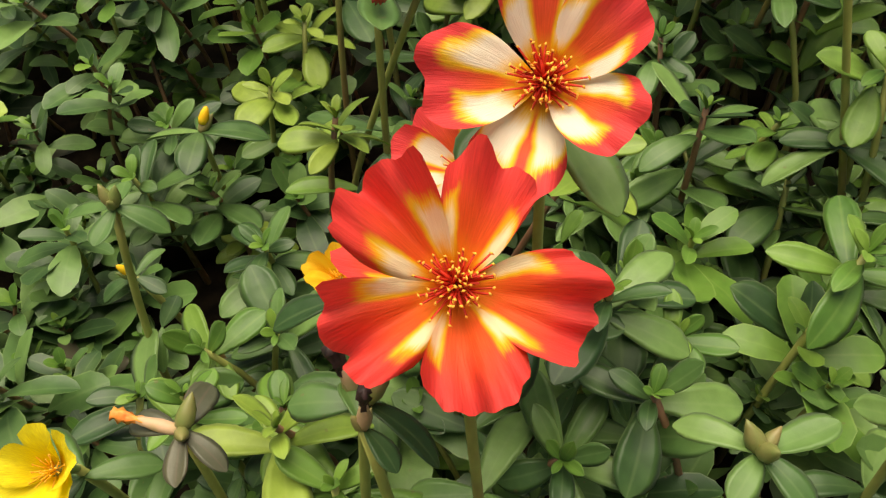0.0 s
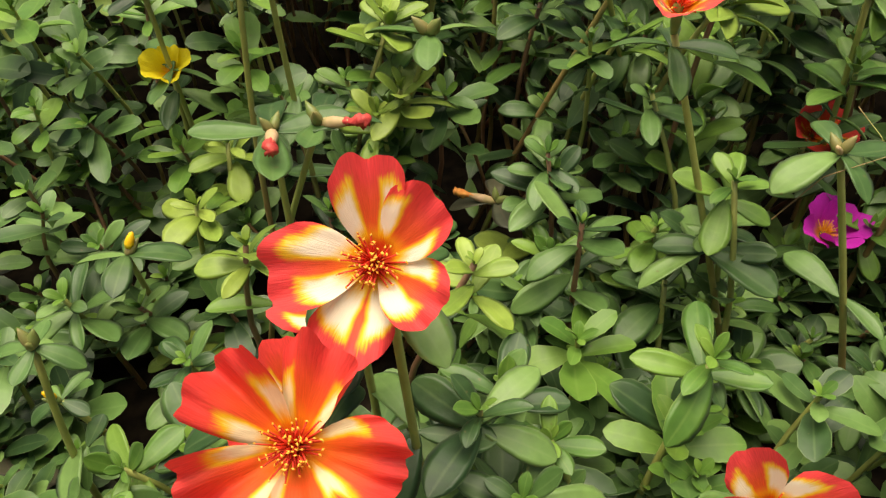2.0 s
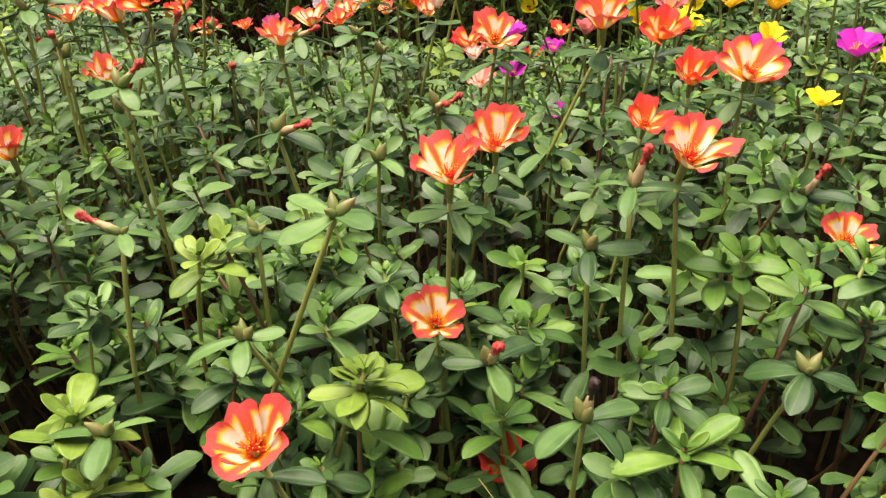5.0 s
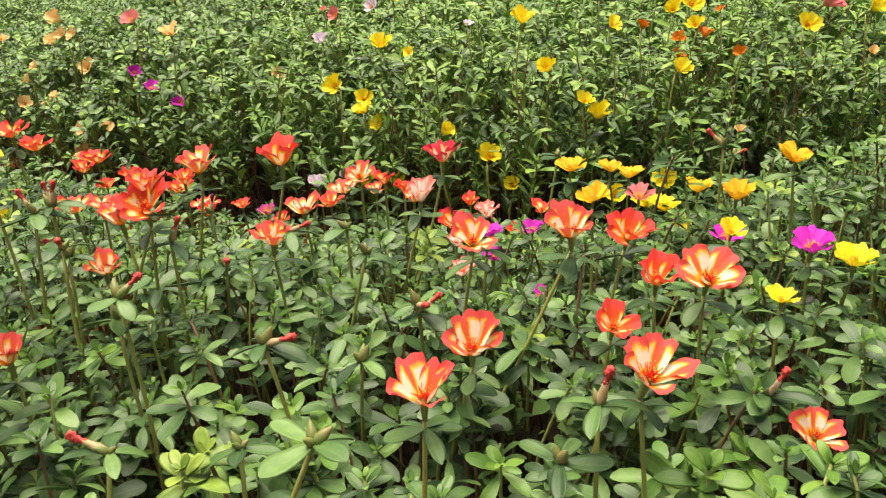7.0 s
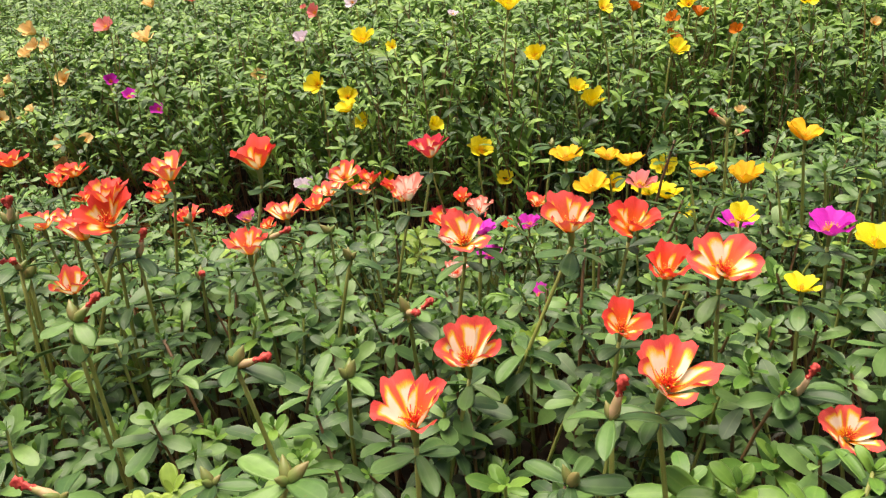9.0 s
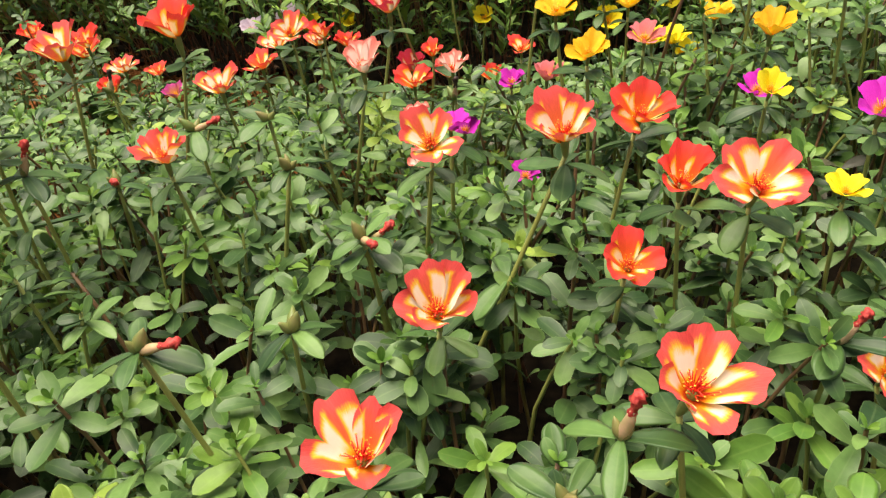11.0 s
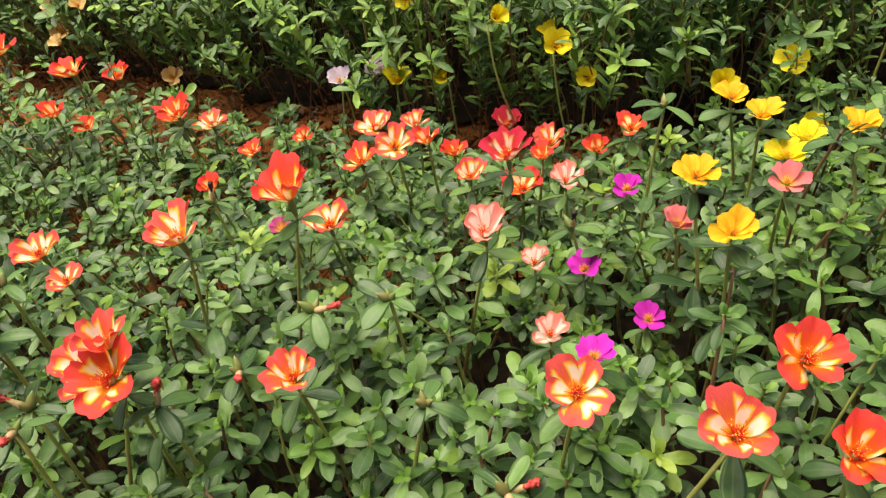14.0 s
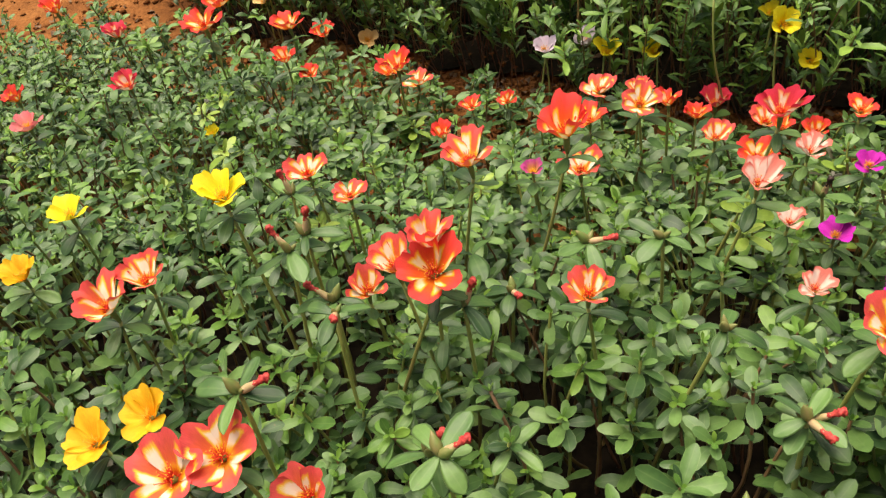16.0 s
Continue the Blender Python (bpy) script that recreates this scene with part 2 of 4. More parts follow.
def land(x, y):
    """Height of the soil: the bed climbs gently, the bank behind goes on climbing."""
    return -0.02 + 0.075 * step((y + 0.25) / 0.75) + 0.13 * max(0.0, y - 1.3) + 0.012 * noise.noise(Vector((x * 6, y * 6, 0))) + 0.005 * noise.noise(Vector((x * 25, y * 25, 3)))


def back_edge(x):
    """Where the back bed begins."""
    return 0.79 + (-0.46 * x if x < 0 else 0.0) + (min(0.22, -1.1 * (x + 0.85)) if x < -0.85 else 0.0)


def bed_top(x, y):
    """Height of the leaves of the front bed."""
    h = 0.095 + 0.085 * step((y + 0.14) / 0.34) + 0.022 * step((y - 0.15) / 0.25) - 0.088 * step((y - 0.42) / 0.36)
    h -= 0.025 * math.exp(-((x + 0.26) ** 2 + (y + 0.01) ** 2) / 0.006)
    h += 0.070 * step((-0.36 - x) / 0.14) * step((y - 0.45) / 0.25)
    h += (0.050 * step((x - 0.12) / 0.2) + 0.035 * step((x - 0.25) / 0.2)) * step((y - 0.36) / 0.2)
    h += 0.012 * noise.noise(Vector((x * 16, y * 16, 5)))
    return h


def back_top(x, y):
    """Height of the leaves of the back bed."""
    d = y - back_edge(x)
    if d < 0.1:
        return 0.20 + 0.12 * max(0.0, d / 0.1) ** 0.6
    return 0.32 + 0.15 * (d - 0.1) + 0.03 * noise.noise(Vector((x * 7, y * 7, 9)))


def mesh_object(name, verts, faces, mat, uvs=None, parent=None):
    """One mesh object; uvs are given for each vertex."""
    me = bpy.data.meshes.new(name)
    me.from_pydata([tuple(v) for v in verts], [], [tuple(q) for q in faces])
    finish(me, mat, uvs)
    ob = new(name, me)
    if parent is not None:
        ob.parent = parent
    return ob


def finish(me, mats, uvs=None):
    for m in mats if isinstance(mats, list) else [mats]:
        me.materials.append(m)
    me.polygons.foreach_set("use_smooth", [True] * len(me.polygons))
    if uvs is not None:
        layer = me.uv_layers.new(name="UVMap")
        idx = np.empty(len(me.loops), dtype=np.int32)
        me.loops.foreach_get("vertex_index", idx)
        layer.data.foreach_set("uv", np.asarray(uvs, dtype=np.float32)[idx].ravel())
    me.update()


# ---- ground ----
def build_ground():
    xs = np.concatenate([np.linspace(-60, -3, 12), np.linspace(-2.8, 2.2, 101), np.linspace(3, 60, 12)])
    ys = np.concatenate([np.linspace(-60, -1.5, 10), np.linspace(-1.2, 3.4, 93), np.linspace(4, 80, 14)])
    verts = [(x, y, land(x, min(y, 12.0)) if y > -1.3 else -0.03) for y in ys for x in xs]
    n = len(xs)
    faces = [(j * n + i, j * n + i + 1, (j + 1) * n + i + 1, (j + 1) * n + i) for j in range(len(ys) - 1) for i in range(n - 1)]
    ob = mesh_object("ground", verts, faces, SOIL)
    tagged(ob, "dry reddish-brown garden soil under the flower beds", "ground", kind="structure")


build_ground()


def build_bed_shade(name, inside, label):
    """Near-black sheet just above the bare ground: shade under a bed put into colour."""
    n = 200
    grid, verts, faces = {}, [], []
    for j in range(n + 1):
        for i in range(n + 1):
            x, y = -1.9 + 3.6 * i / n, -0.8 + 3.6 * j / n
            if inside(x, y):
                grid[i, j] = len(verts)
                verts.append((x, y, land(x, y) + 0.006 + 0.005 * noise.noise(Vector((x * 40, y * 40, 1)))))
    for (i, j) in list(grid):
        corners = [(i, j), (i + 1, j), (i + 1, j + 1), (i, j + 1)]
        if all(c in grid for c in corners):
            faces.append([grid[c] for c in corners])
    ob = mesh_object(name, verts, faces, BED_SHADE)
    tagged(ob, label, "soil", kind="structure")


build_bed_shade("front_bed_soil", lambda x, y: y > -0.36 and x < 0.95 and -1.55 < x and y < (0.60 if x < 0.1 else 0.9) + 0.05 * noise.noise(Vector((x * 9, y * 9, 2))), "near-black sheet of painted shade under the front flower bed")
build_bed_shade("back_bed_soil", lambda x, y: x > -1.6 and y < back_edge(x) + 1.2 and y > back_edge(x) + 0.03 + 0.03 * noise.noise(Vector((x * 14, y * 14, 8))), "near-black sheet of painted shade under the back flower bed")


def clods():
    """Crumbs of soil on the bare strip."""
    rnd = random.Random(5)
    verts, faces = [], []
    for _ in range(5000):
        x = rnd.uniform(-1.5, 0.1)
        y = rnd.uniform(0.6, back_edge(x) + 0.12)
        r = rnd.choice((0.002, 0.003, 0.004, 0.007)) * rnd.uniform(0.7, 1.3)
        z = land(x, y) + r * 0.3
        k = len(verts)
        for dx, dy, dz in ((1, 0, 0), (0, 1, 0), (-1, 0, 0), (0, -1, 0), (0, 0, 1), (0, 0, -1)):
            s = r * rnd.uniform(0.6, 1.2)
            verts.append((x + dx * s, y + dy * s, z + dz * s * 0.8))
        for a, b in ((0, 1), (1, 2), (2, 3), (3, 0)):
            faces += [(k + a, k + b, k + 4), (k + b, k + a, k + 5)]
    ob = mesh_object("soil_crumbs", verts, faces, SOIL)
    tagged(ob, "loose crumbs of dry red soil between the beds", "soil", kind="stuff")


clods()


def litter():
    """Dry curled leaves and bits of stalk on the bare strip."""
    rnd = random.Random(8)
    verts, faces = [], []
    for _ in range(1500):
        x = rnd.uniform(-1.3, 0.1)
        y = rnd.uniform(0.62, back_edge(x) + 0.14)
        size, turn, curl = rnd.uniform(0.006, 0.016), rnd.uniform(0, 6.28), rnd.uniform(0.1, 0.5)
        wide = rnd.choice((0.12, 0.3, 0.4))
        z = land(x, y) + 0.004
        k = len(verts)
        for s, w in ((0.0, 0.1), (0.35, 1.0), (0.7, 0.9), (1.0, 0.1)):
            for side in (-1, 1):
                a, b = (s - 0.5) * size, side * w * wide * size
                verts.append((x + a * math.cos(turn) - b * math.sin(turn), y + a * math.sin(turn) + b * math.cos(turn), z + size * curl * (s - 0.5) ** 2 * 2 + side * rnd.uniform(-0.1, 0.3) * size))
        faces += [(k + i, k + i + 1, k + i + 3, k + i + 2) for i in (0, 2, 4)]
    ob = mesh_object("leaf_litter", verts, faces, DRY_LEAF)
    tagged(ob, "dry brown fallen leaves scattered on the bare soil", "leaf litter", kind="stuff")


litter()

# ---- leaf shapes ----


def leaf_width(s, slim):
    return 0.362 * slim * (s ** 0.72) * max(0.0, 1 - s ** 3.9) ** 0.66 + 0.022 * (1 - s)


def thick_leaf(slim, droop, fold, twist):
    """A fleshy obovate leaf one unit long along +y, top side up: closed, with a midrib groove."""
    verts, uvs, faces = [], [], []
    stations = (0.0, 0.12, 0.3, 0.5, 0.68, 0.82, 0.92, 0.98, 1.0)
    for s in stations:
        w = leaf_width(s, slim) if s < 1 else 0.03 * slim
        t = 0.016 * (1 - 0.6 * s)
        c = droop * (0.55 * s - s * s)
        for x, z, u in ((-1, 0, 0), (-0.6, 0.55, 0.2), (0, 0.05, 0.5), (0.6, 0.55, 0.8), (1, 0, 1), (0, -1.6, 0.5)):
            verts.append((x * w + twist * s * s * 0.1, s - 0.1 * droop * s * s, c + fold * abs(x) * w + z * t + twist * x * w * s))
            uvs.append((u, s))
    for j in range(len(stations) - 1):
        for i in range(6):
            a, b = j * 6 + i, j * 6 + (i + 1) % 6
            faces.append((b, a, a + 6, b + 6))
    return verts, faces, uvs


def thin_leaf(slim, droop, fold, twist, fine=True):
    """The same leaf with fewer faces, for leaves by the thousand."""
    verts, uvs, faces = [], [], []
    stations = (0.0, 0.25, 0.55, 0.8, 0.94, 0.995) if fine else (0.0, 0.35, 0.72, 0.97)
    for s in stations:
        w = leaf_width(s, slim)
        c = droop * (0.55 * s - s * s)
        for x, u in ((-1, 0), (0, 0.5), (1, 1)):
            verts.append((x * w, s - 0.1 * droop * s * s, c + fold * abs(x) * w + twist * x * w * s))
            uvs.append((u, s))
    for j in range(len(stations) - 1):
        for i in range(2):
            a = j * 3 + i
            faces.append((a, a + 1, a + 4, a + 3))
    return np.array(verts), np.array(faces), np.array(uvs)


SHAPES = [(0.90, 0.30, 0.20, 0.1), (1.00, 0.15, 0.30, -0.2), (0.82, 0.42, 0.18, 0.25), (0.95, -0.12, 0.28, 0.0), (0.74, 0.22, 0.40, -0.1), (1.08, 0.35, 0.12, 0.15)]
SLIM = [(0.62, 0.3, 0.3, 0.1), (0.50, 0.5, 0.3, -0.2), (0.72, 0.15, 0.4, 0.2), (0.56, 0.0, 0.35, 0.0)]
LEAF_MESH = {}


def leaf_mesh(shape, tone):
    key = (shape, tone)
    if key not in LEAF_MESH:
        v, q, uv = thick_leaf(*SHAPES[shape])
        me = bpy.data.meshes.new("leaf")
        me.from_pydata(v, [], q)
        finish(me, LEAF[tone], uv)
        LEAF_MESH[key] = me
    return LEAF_MESH[key]


THIN = [thin_leaf(*s) for s in SHAPES]
NARROW = [thin_leaf(s[0] * 0.90, *s[1:]) for s in SHAPES]
COARSE = [thin_leaf(*s, fine=False) for s in SHAPES]
COARSE_SLIM = [thin_leaf(*s, fine=False) for s in SLIM]
COARSE_OVAL = [thin_leaf(s[0] * 1.06, *s[1:], fine=False) for s in SLIM]


def leaf_pose(at, azimuth, rise, length, roll=0.0):
    """A leaf that grows from at towards azimuth (radians), rising by rise (radians)."""
    return Matrix.Translation(at) @ Matrix.Rotation(azimuth, 4, "Z") @ Matrix.Rotation(rise, 4, "X") @ Matrix.Rotation(roll, 4, "Y") @ Matrix.Diagonal((length, length, length, 1))


def stem_line(a, b, sway, rnd, count=6):
    """Points from a to b along a slightly bent line."""
    a, b = Vector(a), Vector(b)
    k1, k2 = rnd.uniform(-sway, sway), rnd.uniform(-sway, sway)
    out = []
    for i in range(count + 1):
        s = i / count
        p = a.lerp(b, s)
        bow = math.sin(math.pi * s)
        out.append(p + Vector((k1 * bow, k2 * bow, 0)))
    return out


def tube(points, r0, r1, sides=6):
    """A round stem along points, with its swollen joints."""
    verts, faces, uvs = [], [], []
    n = len(points)
    for i, p in enumerate(points):
        d = (points[min(i + 1, n - 1)] - points[max(i - 1, 0)]).normalized()
        side = d.cross(Vector((0.3, 1, 0.1))).normalized()
        other = d.cross(side)
        r = r0 + (r1 - r0) * i / (n - 1)
        for k in range(sides):
            a = 2 * math.pi * k / sides
            verts.append(p + (side * math.cos(a) + other * math.sin(a)) * r)
            uvs.append((k / sides, i / (n - 1)))
    for i in range(n - 1):
        for k in range(sides):
            faces.append((i * sides + k, i * sides + (k + 1) % sides, (i + 1) * sides + (k + 1) % sides, (i + 1) * sides + k))
    faces.append(tuple(range((n - 1) * sides, n * sides)))
    return verts, faces, uvs


def shoot_plan(rnd, height, size, lean, nodes=0, first=0.50, rise=(-0.25, 1.0), tilt=0.0):
    """A leafy shoot: its stem's points and rows of (shape, pose, tone level)."""
    tip = Vector((lean[0], lean[1], height))
    line = stem_line((0, 0, 0), tip, height * 0.12, rnd)
    leaves = []
    turn = rnd.uniform(0, 6.28)
    nodes = nodes or rnd.randint(2, 4)
    # leaves in crossed pairs along the stem
    for k in range(nodes):
        s = first + (0.92 - first) * (k + rnd.uniform(-0.2, 0.2)) / nodes
        p = line[0].lerp(line[-1], s)
        turn += 1.57 + rnd.uniform(-0.5, 0.5)
        for half in (0, math.pi):
            length = size * rnd.uniform(0.6, 1.25) * (0.9 + 0.15 * s)
            leaves.append((rnd.randrange(6), leaf_pose(p, turn + half + rnd.uniform(-0.3, 0.3), rnd.uniform(*rise), length, rnd.uniform(-0.6, 0.6)), 0))
    # the rosette at the tip: wide leaves below, then smaller and steeper ones
    for count, low, high, small, big, drop, level in ((rnd.randint(4, 5), -0.15, 0.5, 0.75, 1.2, 0.010, 1), (3, 0.3, 0.9, 0.5, 0.75, 0.004, 1), (4, 0.7, 1.3, 0.2, 0.42, 0.0, 2)):
        for k in range(count):
            turn += 6.28 / count + rnd.uniform(-0.35, 0.35)
            leaves.append((rnd.randrange(6), Matrix.Translation(line[-1]) @ Matrix.Rotation(tilt, 4, "X") @ leaf_pose(Vector((0, 0, -drop * rnd.uniform(0.6, 1.3))), turn, rnd.uniform(low, high), size * rnd.uniform(small, big), rnd.uniform(-0.4, 0.4)), level))
        turn += 0.7
    return line, leaves


TONES = {"mature": ("mature", "mature", "fresh"), "fresh": ("mature", "fresh", "fresh"), "pale": ("fresh", "pale", "pale"), "bronze": ("bronze", "mature", "fresh")}


def part(name, verts, faces, mat, parent, uvs=None, label=""):
    ob = mesh_object(name, verts, faces, mat, uvs, parent)
    return tagged(ob, label)


def add_leaf(parent, shape, pose_in_parent, tone):
    ob = new("leaf", leaf_mesh(shape, tone))
    ob.parent = parent
    ob.matrix_basis = pose_in_parent
    return ob


# ---- flowers ----


def petal_profile(opening):
    """Radius and height along a petal of length 1."""
    rad, hei, r, z = [0.012], [0.0], 0.012, 0.0
    for k in range(20):
        s = (k + 0.5) / 20
        a = radians(32 + 32 * opening ** 1.2 + (15 - 9 * opening) * math.cos(2 * math.pi * (0.06 + 0.9 * s)))
        r += math.sin(a) / 20
        z += math.cos(a) / 20
        rad.append(r)
        hei.append(z)
    return rad, hei


def petal_shape(opening, seed, across=11, along=9, frill=1.0, broad=0.0):
    """A broad, notched, ruffled petal round the flower's axis, growing towards +y."""
    rnd = random.Random(seed)
    rad, hei = petal_profile(opening)
    p1, p2, p3 = (rnd.uniform(0, 6.28) for _ in range(3))
    ruffle = rnd.uniform(0.045, 0.085) * frill
    wide = rnd.uniform(53, 58) - 15 * opening ** 2 + broad
    turn = rnd.choice((-0.05, 0.03, 0.06, 0.08))
    skew = rnd.uniform(-0.1, 0.1)
    verts, uvs, faces = [], [], []
    for j in range(along):
        v = j / (along - 1)
        for i in range(across):
            u = -1 + 2 * i / (across - 1)
            tip = 1 - 0.15 * u * u - 0.10 * u ** 6 - 0.07 * math.exp(-(((u - skew) / 0.2) ** 2)) + 0.022 * math.sin(7 * u + p1) + 0.005 * frill * math.sin(19 * u + p3)
            s = v * tip
            k = min(19.999, max(0.0, s * 20))
            lo = int(k)
            r = rad[lo] + (rad[lo + 1] - rad[lo]) * (k - lo)
            z = hei[lo] + (hei[lo + 1] - hei[lo]) * (k - lo)
            a = radians(wide) * u * (1 - 0.20 * v ** 2.5) * min(1.0, 0.85 + v)
            z += ruffle * v * v * math.sin(4.2 * u + p2) + 0.55 * ruffle * v ** 3 * math.sin(11 * u + p3) + turn * u * (0.3 + v) + (0.03 - 0.05 * opening) * u * u * v
            z += 0.005 * frill * v * math.sin(16 * u + 5 * v + p1) * math.sin(9 * v + p2)
            r *= 1 - 0.06 * v * v * math.cos(5 * u + p1) * (1 - opening) - 0.10 * u * u * v
            verts.append((r * math.sin(a), r * math.cos(a), z))
            uvs.append(((u + 1) / 2, v))
    for j in range(along - 1):
        for i in range(across - 1):
            a = j * across + i
            faces.append((a, a + 1, a + across + 1, a + across))
    return verts, faces, uvs


PETAL_MESH = {}
STRIPED = ("scarlet", "bicolor", "flame", "crimson", "pale")


def petal_mesh(kind, opening, variant, fine):
    key = (kind, opening, variant, fine)
    if key not in PETAL_MESH:
        size = (27, 19) if fine == 2 else (13, 9) if fine == 1 else (9, 6)
        v, q, uv = petal_shape(opening, 10 + variant, *size, (3.0 if kind == "flame" else 1.2) if fine == 2 else 1.0, 0.0 if kind in STRIPED else 6.0)
        me = bpy.data.meshes.new("petal")
        me.from_pydata(v, [], q)
        finish(me, PETAL[kind], uv)
        PETAL_MESH[key] = me
    return PETAL_MESH[key]


def stamen_shape(count, seed):
    """Thin filaments that spread from the throat, each with its anther: two meshes."""
    rnd = random.Random(seed)
    fv, ff, av, af = [], [], [], []
    for k in range(count):
        az, tilt = rnd.uniform(0, 6.28), rnd.uniform(0.05, 0.95)
        length = rnd.uniform(0.24, 0.36)
        d = Vector((math.sin(tilt) * math.cos(az), math.sin(tilt) * math.sin(az), math.cos(tilt)))
        a = Vector((rnd.uniform(-0.03, 0.03), rnd.uniform(-0.03, 0.03), 0.06))
        b = a + d * length + Vector((0, 0, 0.02))
        v, q, _ = tube([a, a.lerp(b, 0.5) + Vector((0, 0, 0.012)), b], 0.012, 0.008, 3)
        o = len(fv)
        fv += v
        ff += [tuple(i + o for i in face) for face in q]
        o = len(av)
        s = d.cross(Vector((rnd.uniform(-1, 1), rnd.uniform(-1, 1), 0.2))).normalized()
        w = d.cross(s)
        for vec, n in ((s, 0.020), (w, 0.010), (s, -0.020), (w, -0.010), (d, 0.012), (d, -0.009)):
            av.append(b + vec * n * rnd.uniform(0.8, 1.3))
        for i, j in ((0, 1), (1, 2), (2, 3), (3, 0)):
            af += [(o + i, o + j, o + 4), (o + j, o + i, o + 5)]
    return fv, ff, av, af


def shared(name, verts, faces, mat):
    me = bpy.data.meshes.new(name)
    me.from_pydata([tuple(v) for v in verts], [], [tuple(q) for q in faces])
    finish(me, mat)
    return me


def spindle(rings, sides=8, seed=0, rough=0.0):
    """A body of revolution from (height, radius) rings, roughened a little."""
    rnd = random.Random(seed)
    verts, faces = [], []
    for z, r in rings:
        for k in range(sides):
            a = 2 * math.pi * k / sides
            rr = r * (1 + rough * rnd.uniform(-1, 1))
            verts.append((rr * math.cos(a), rr * math.sin(a), z + rough * r * rnd.uniform(-0.5, 0.5)))
    for j in range(len(rings) - 1):
        for k in range(sides):
            a, b = j * sides + k, j * sides + (k + 1) % sides
            faces.append((a, b, b + sides, a + sides))
    faces.append(tuple(reversed(range(sides))))
    faces.append(tuple(range((len(rings) - 1) * sides, len(rings) * sides)))
    return verts, faces


def pistil_shape():
    verts, faces = [], []
    for k in range(5):
        a = 2 * math.pi * k / 5 + 0.3
        d = Vector((math.cos(a), math.sin(a), 0.25))
        v, q, _ = tube([Vector((0, 0, 0.05)), Vector((0, 0, 0.2)) + d * 0.03, Vector((0, 0, 0.24)) + d * 0.15], 0.02, 0.008, 4)
        o = len(verts)
        verts += v
        faces += [tuple(i + o for i in face) for face in q]
    return verts, faces


S_MANY = stamen_shape(84, 3)
S_SOME = stamen_shape(30, 4)
FILAMENTS = {True: shared("stamen_tuft", S_MANY[0], S_MANY[1], FILAMENT), False: shared("stamen_tuft", S_SOME[0], S_SOME[1], FILAMENT)}
GOLD_FILAMENTS = shared("stamen_tuft", S_SOME[0], S_SOME[1], FILAMENT_GOLD)
ANTHERS = {True: shared("anther_tuft", S_MANY[2], S_MANY[3], ANTHER), False: shared("anther_tuft", S_SOME[2], S_SOME[3], ANTHER)}
PISTIL_MESH = shared("pistil", *pistil_shape(), PISTIL)
CALYX_MESH = shared("calyx", *spindle([(-0.42, 0.045), (-0.34, 0.06), (-0.18, 0.075), (-0.02, 0.08), (0.10, 0.075), (0.16, 0.04)], 8, 2, 0.06), CALYX)

KIND_LABEL = {
    "scarlet": "scarlet portulaca flower with cream and yellow petal sides",
    "bicolor": "red portulaca flower with cream and yellow petal edges",
    "flame": "orange-red portulaca flower with small yellow streaks",
    "crimson": "crimson portulaca flower with cream streaks",
    "yellow": "bright yellow portulaca flower with five ruffled petals",
    "amber": "golden-orange portulaca flower with five petals",
    "magenta": "magenta portulaca flower with a yellow throat",
    "pink": "salmon-pink portulaca flower with a yellow throat",
    "pinkyellow": "half-open pink and yellow portulaca flower",
    "pale": "pale cream-pink portulaca flower with red rims",
    "white": "small pale lavender-white portulaca flower",
    "peach": "small peach-coloured portulaca flower",
    "orange": "small deep orange portulaca flower",
}
HEADS = []


def flower_head(parent, kind, at, size, tilt, azimuth, opening, fine, rnd, spin=0.0):
    """Petals, stamens, pistil and calyx of one flower, at a place in its parent."""
    rad, _ = petal_profile(opening)
    scale = size / 2 / (max(rad) * 1.05)
    lean = Matrix.Rotation(radians(azimuth), 4, "Z") @ Matrix.Rotation(radians(tilt), 4, "X")
    at = Vector(at) - lean @ Vector((0, 0, 0.44 * (1 - opening) * size))
    head = Matrix.Translation(at) @ lean @ Matrix.Rotation(rnd.uniform(0, 6.28) + radians(spin), 4, "Z") @ Matrix.Diagonal((scale, scale, scale, 1))
    for k in range(5):
        ob = new("petal", petal_mesh(kind, opening, (k * 2 + rnd.randrange(2)) % 7, fine))
        ob.parent = parent
        grow = rnd.uniform(0.90, 1.06) if fine == 2 else rnd.uniform(0.84, 1.10)
        ob.matrix_basis = head @ Matrix.Rotation(2 * math.pi * k / 5 + rnd.uniform(-0.17, 0.17), 4, "Z") @ Matrix.Rotation(rnd.uniform(-0.12, 0.12) if rnd.random() < 0.75 else rnd.choice((-0.16, 0.20, 0.34 if fine == 2 else 0.14)), 4, "X") @ Matrix.Rotation(rnd.uniform(-0.14, 0.14), 4, "Y") @ Matrix.Diagonal((grow, grow, grow, 1))
    warm = kind in STRIPED
    pieces = [("stamen_tuft", FILAMENTS[fine == 2] if warm else GOLD_FILAMENTS), ("anther_tuft", ANTHERS[fine == 2])] if fine else [("stamen_tuft", GOLD_FILAMENTS)]
    if fine and warm:
        pieces.append(("pistil", PISTIL_MESH))
    pieces.append(("calyx", CALYX_MESH))
    tuft = None
    for name, me in pieces:
        ob = new(name, me)
        if name == "anther_tuft":
            ob.parent = tuft
            continue
        ob.parent = parent
        ob.matrix_basis = head
        tuft = ob if name == "stamen_tuft" else tuft
    return head


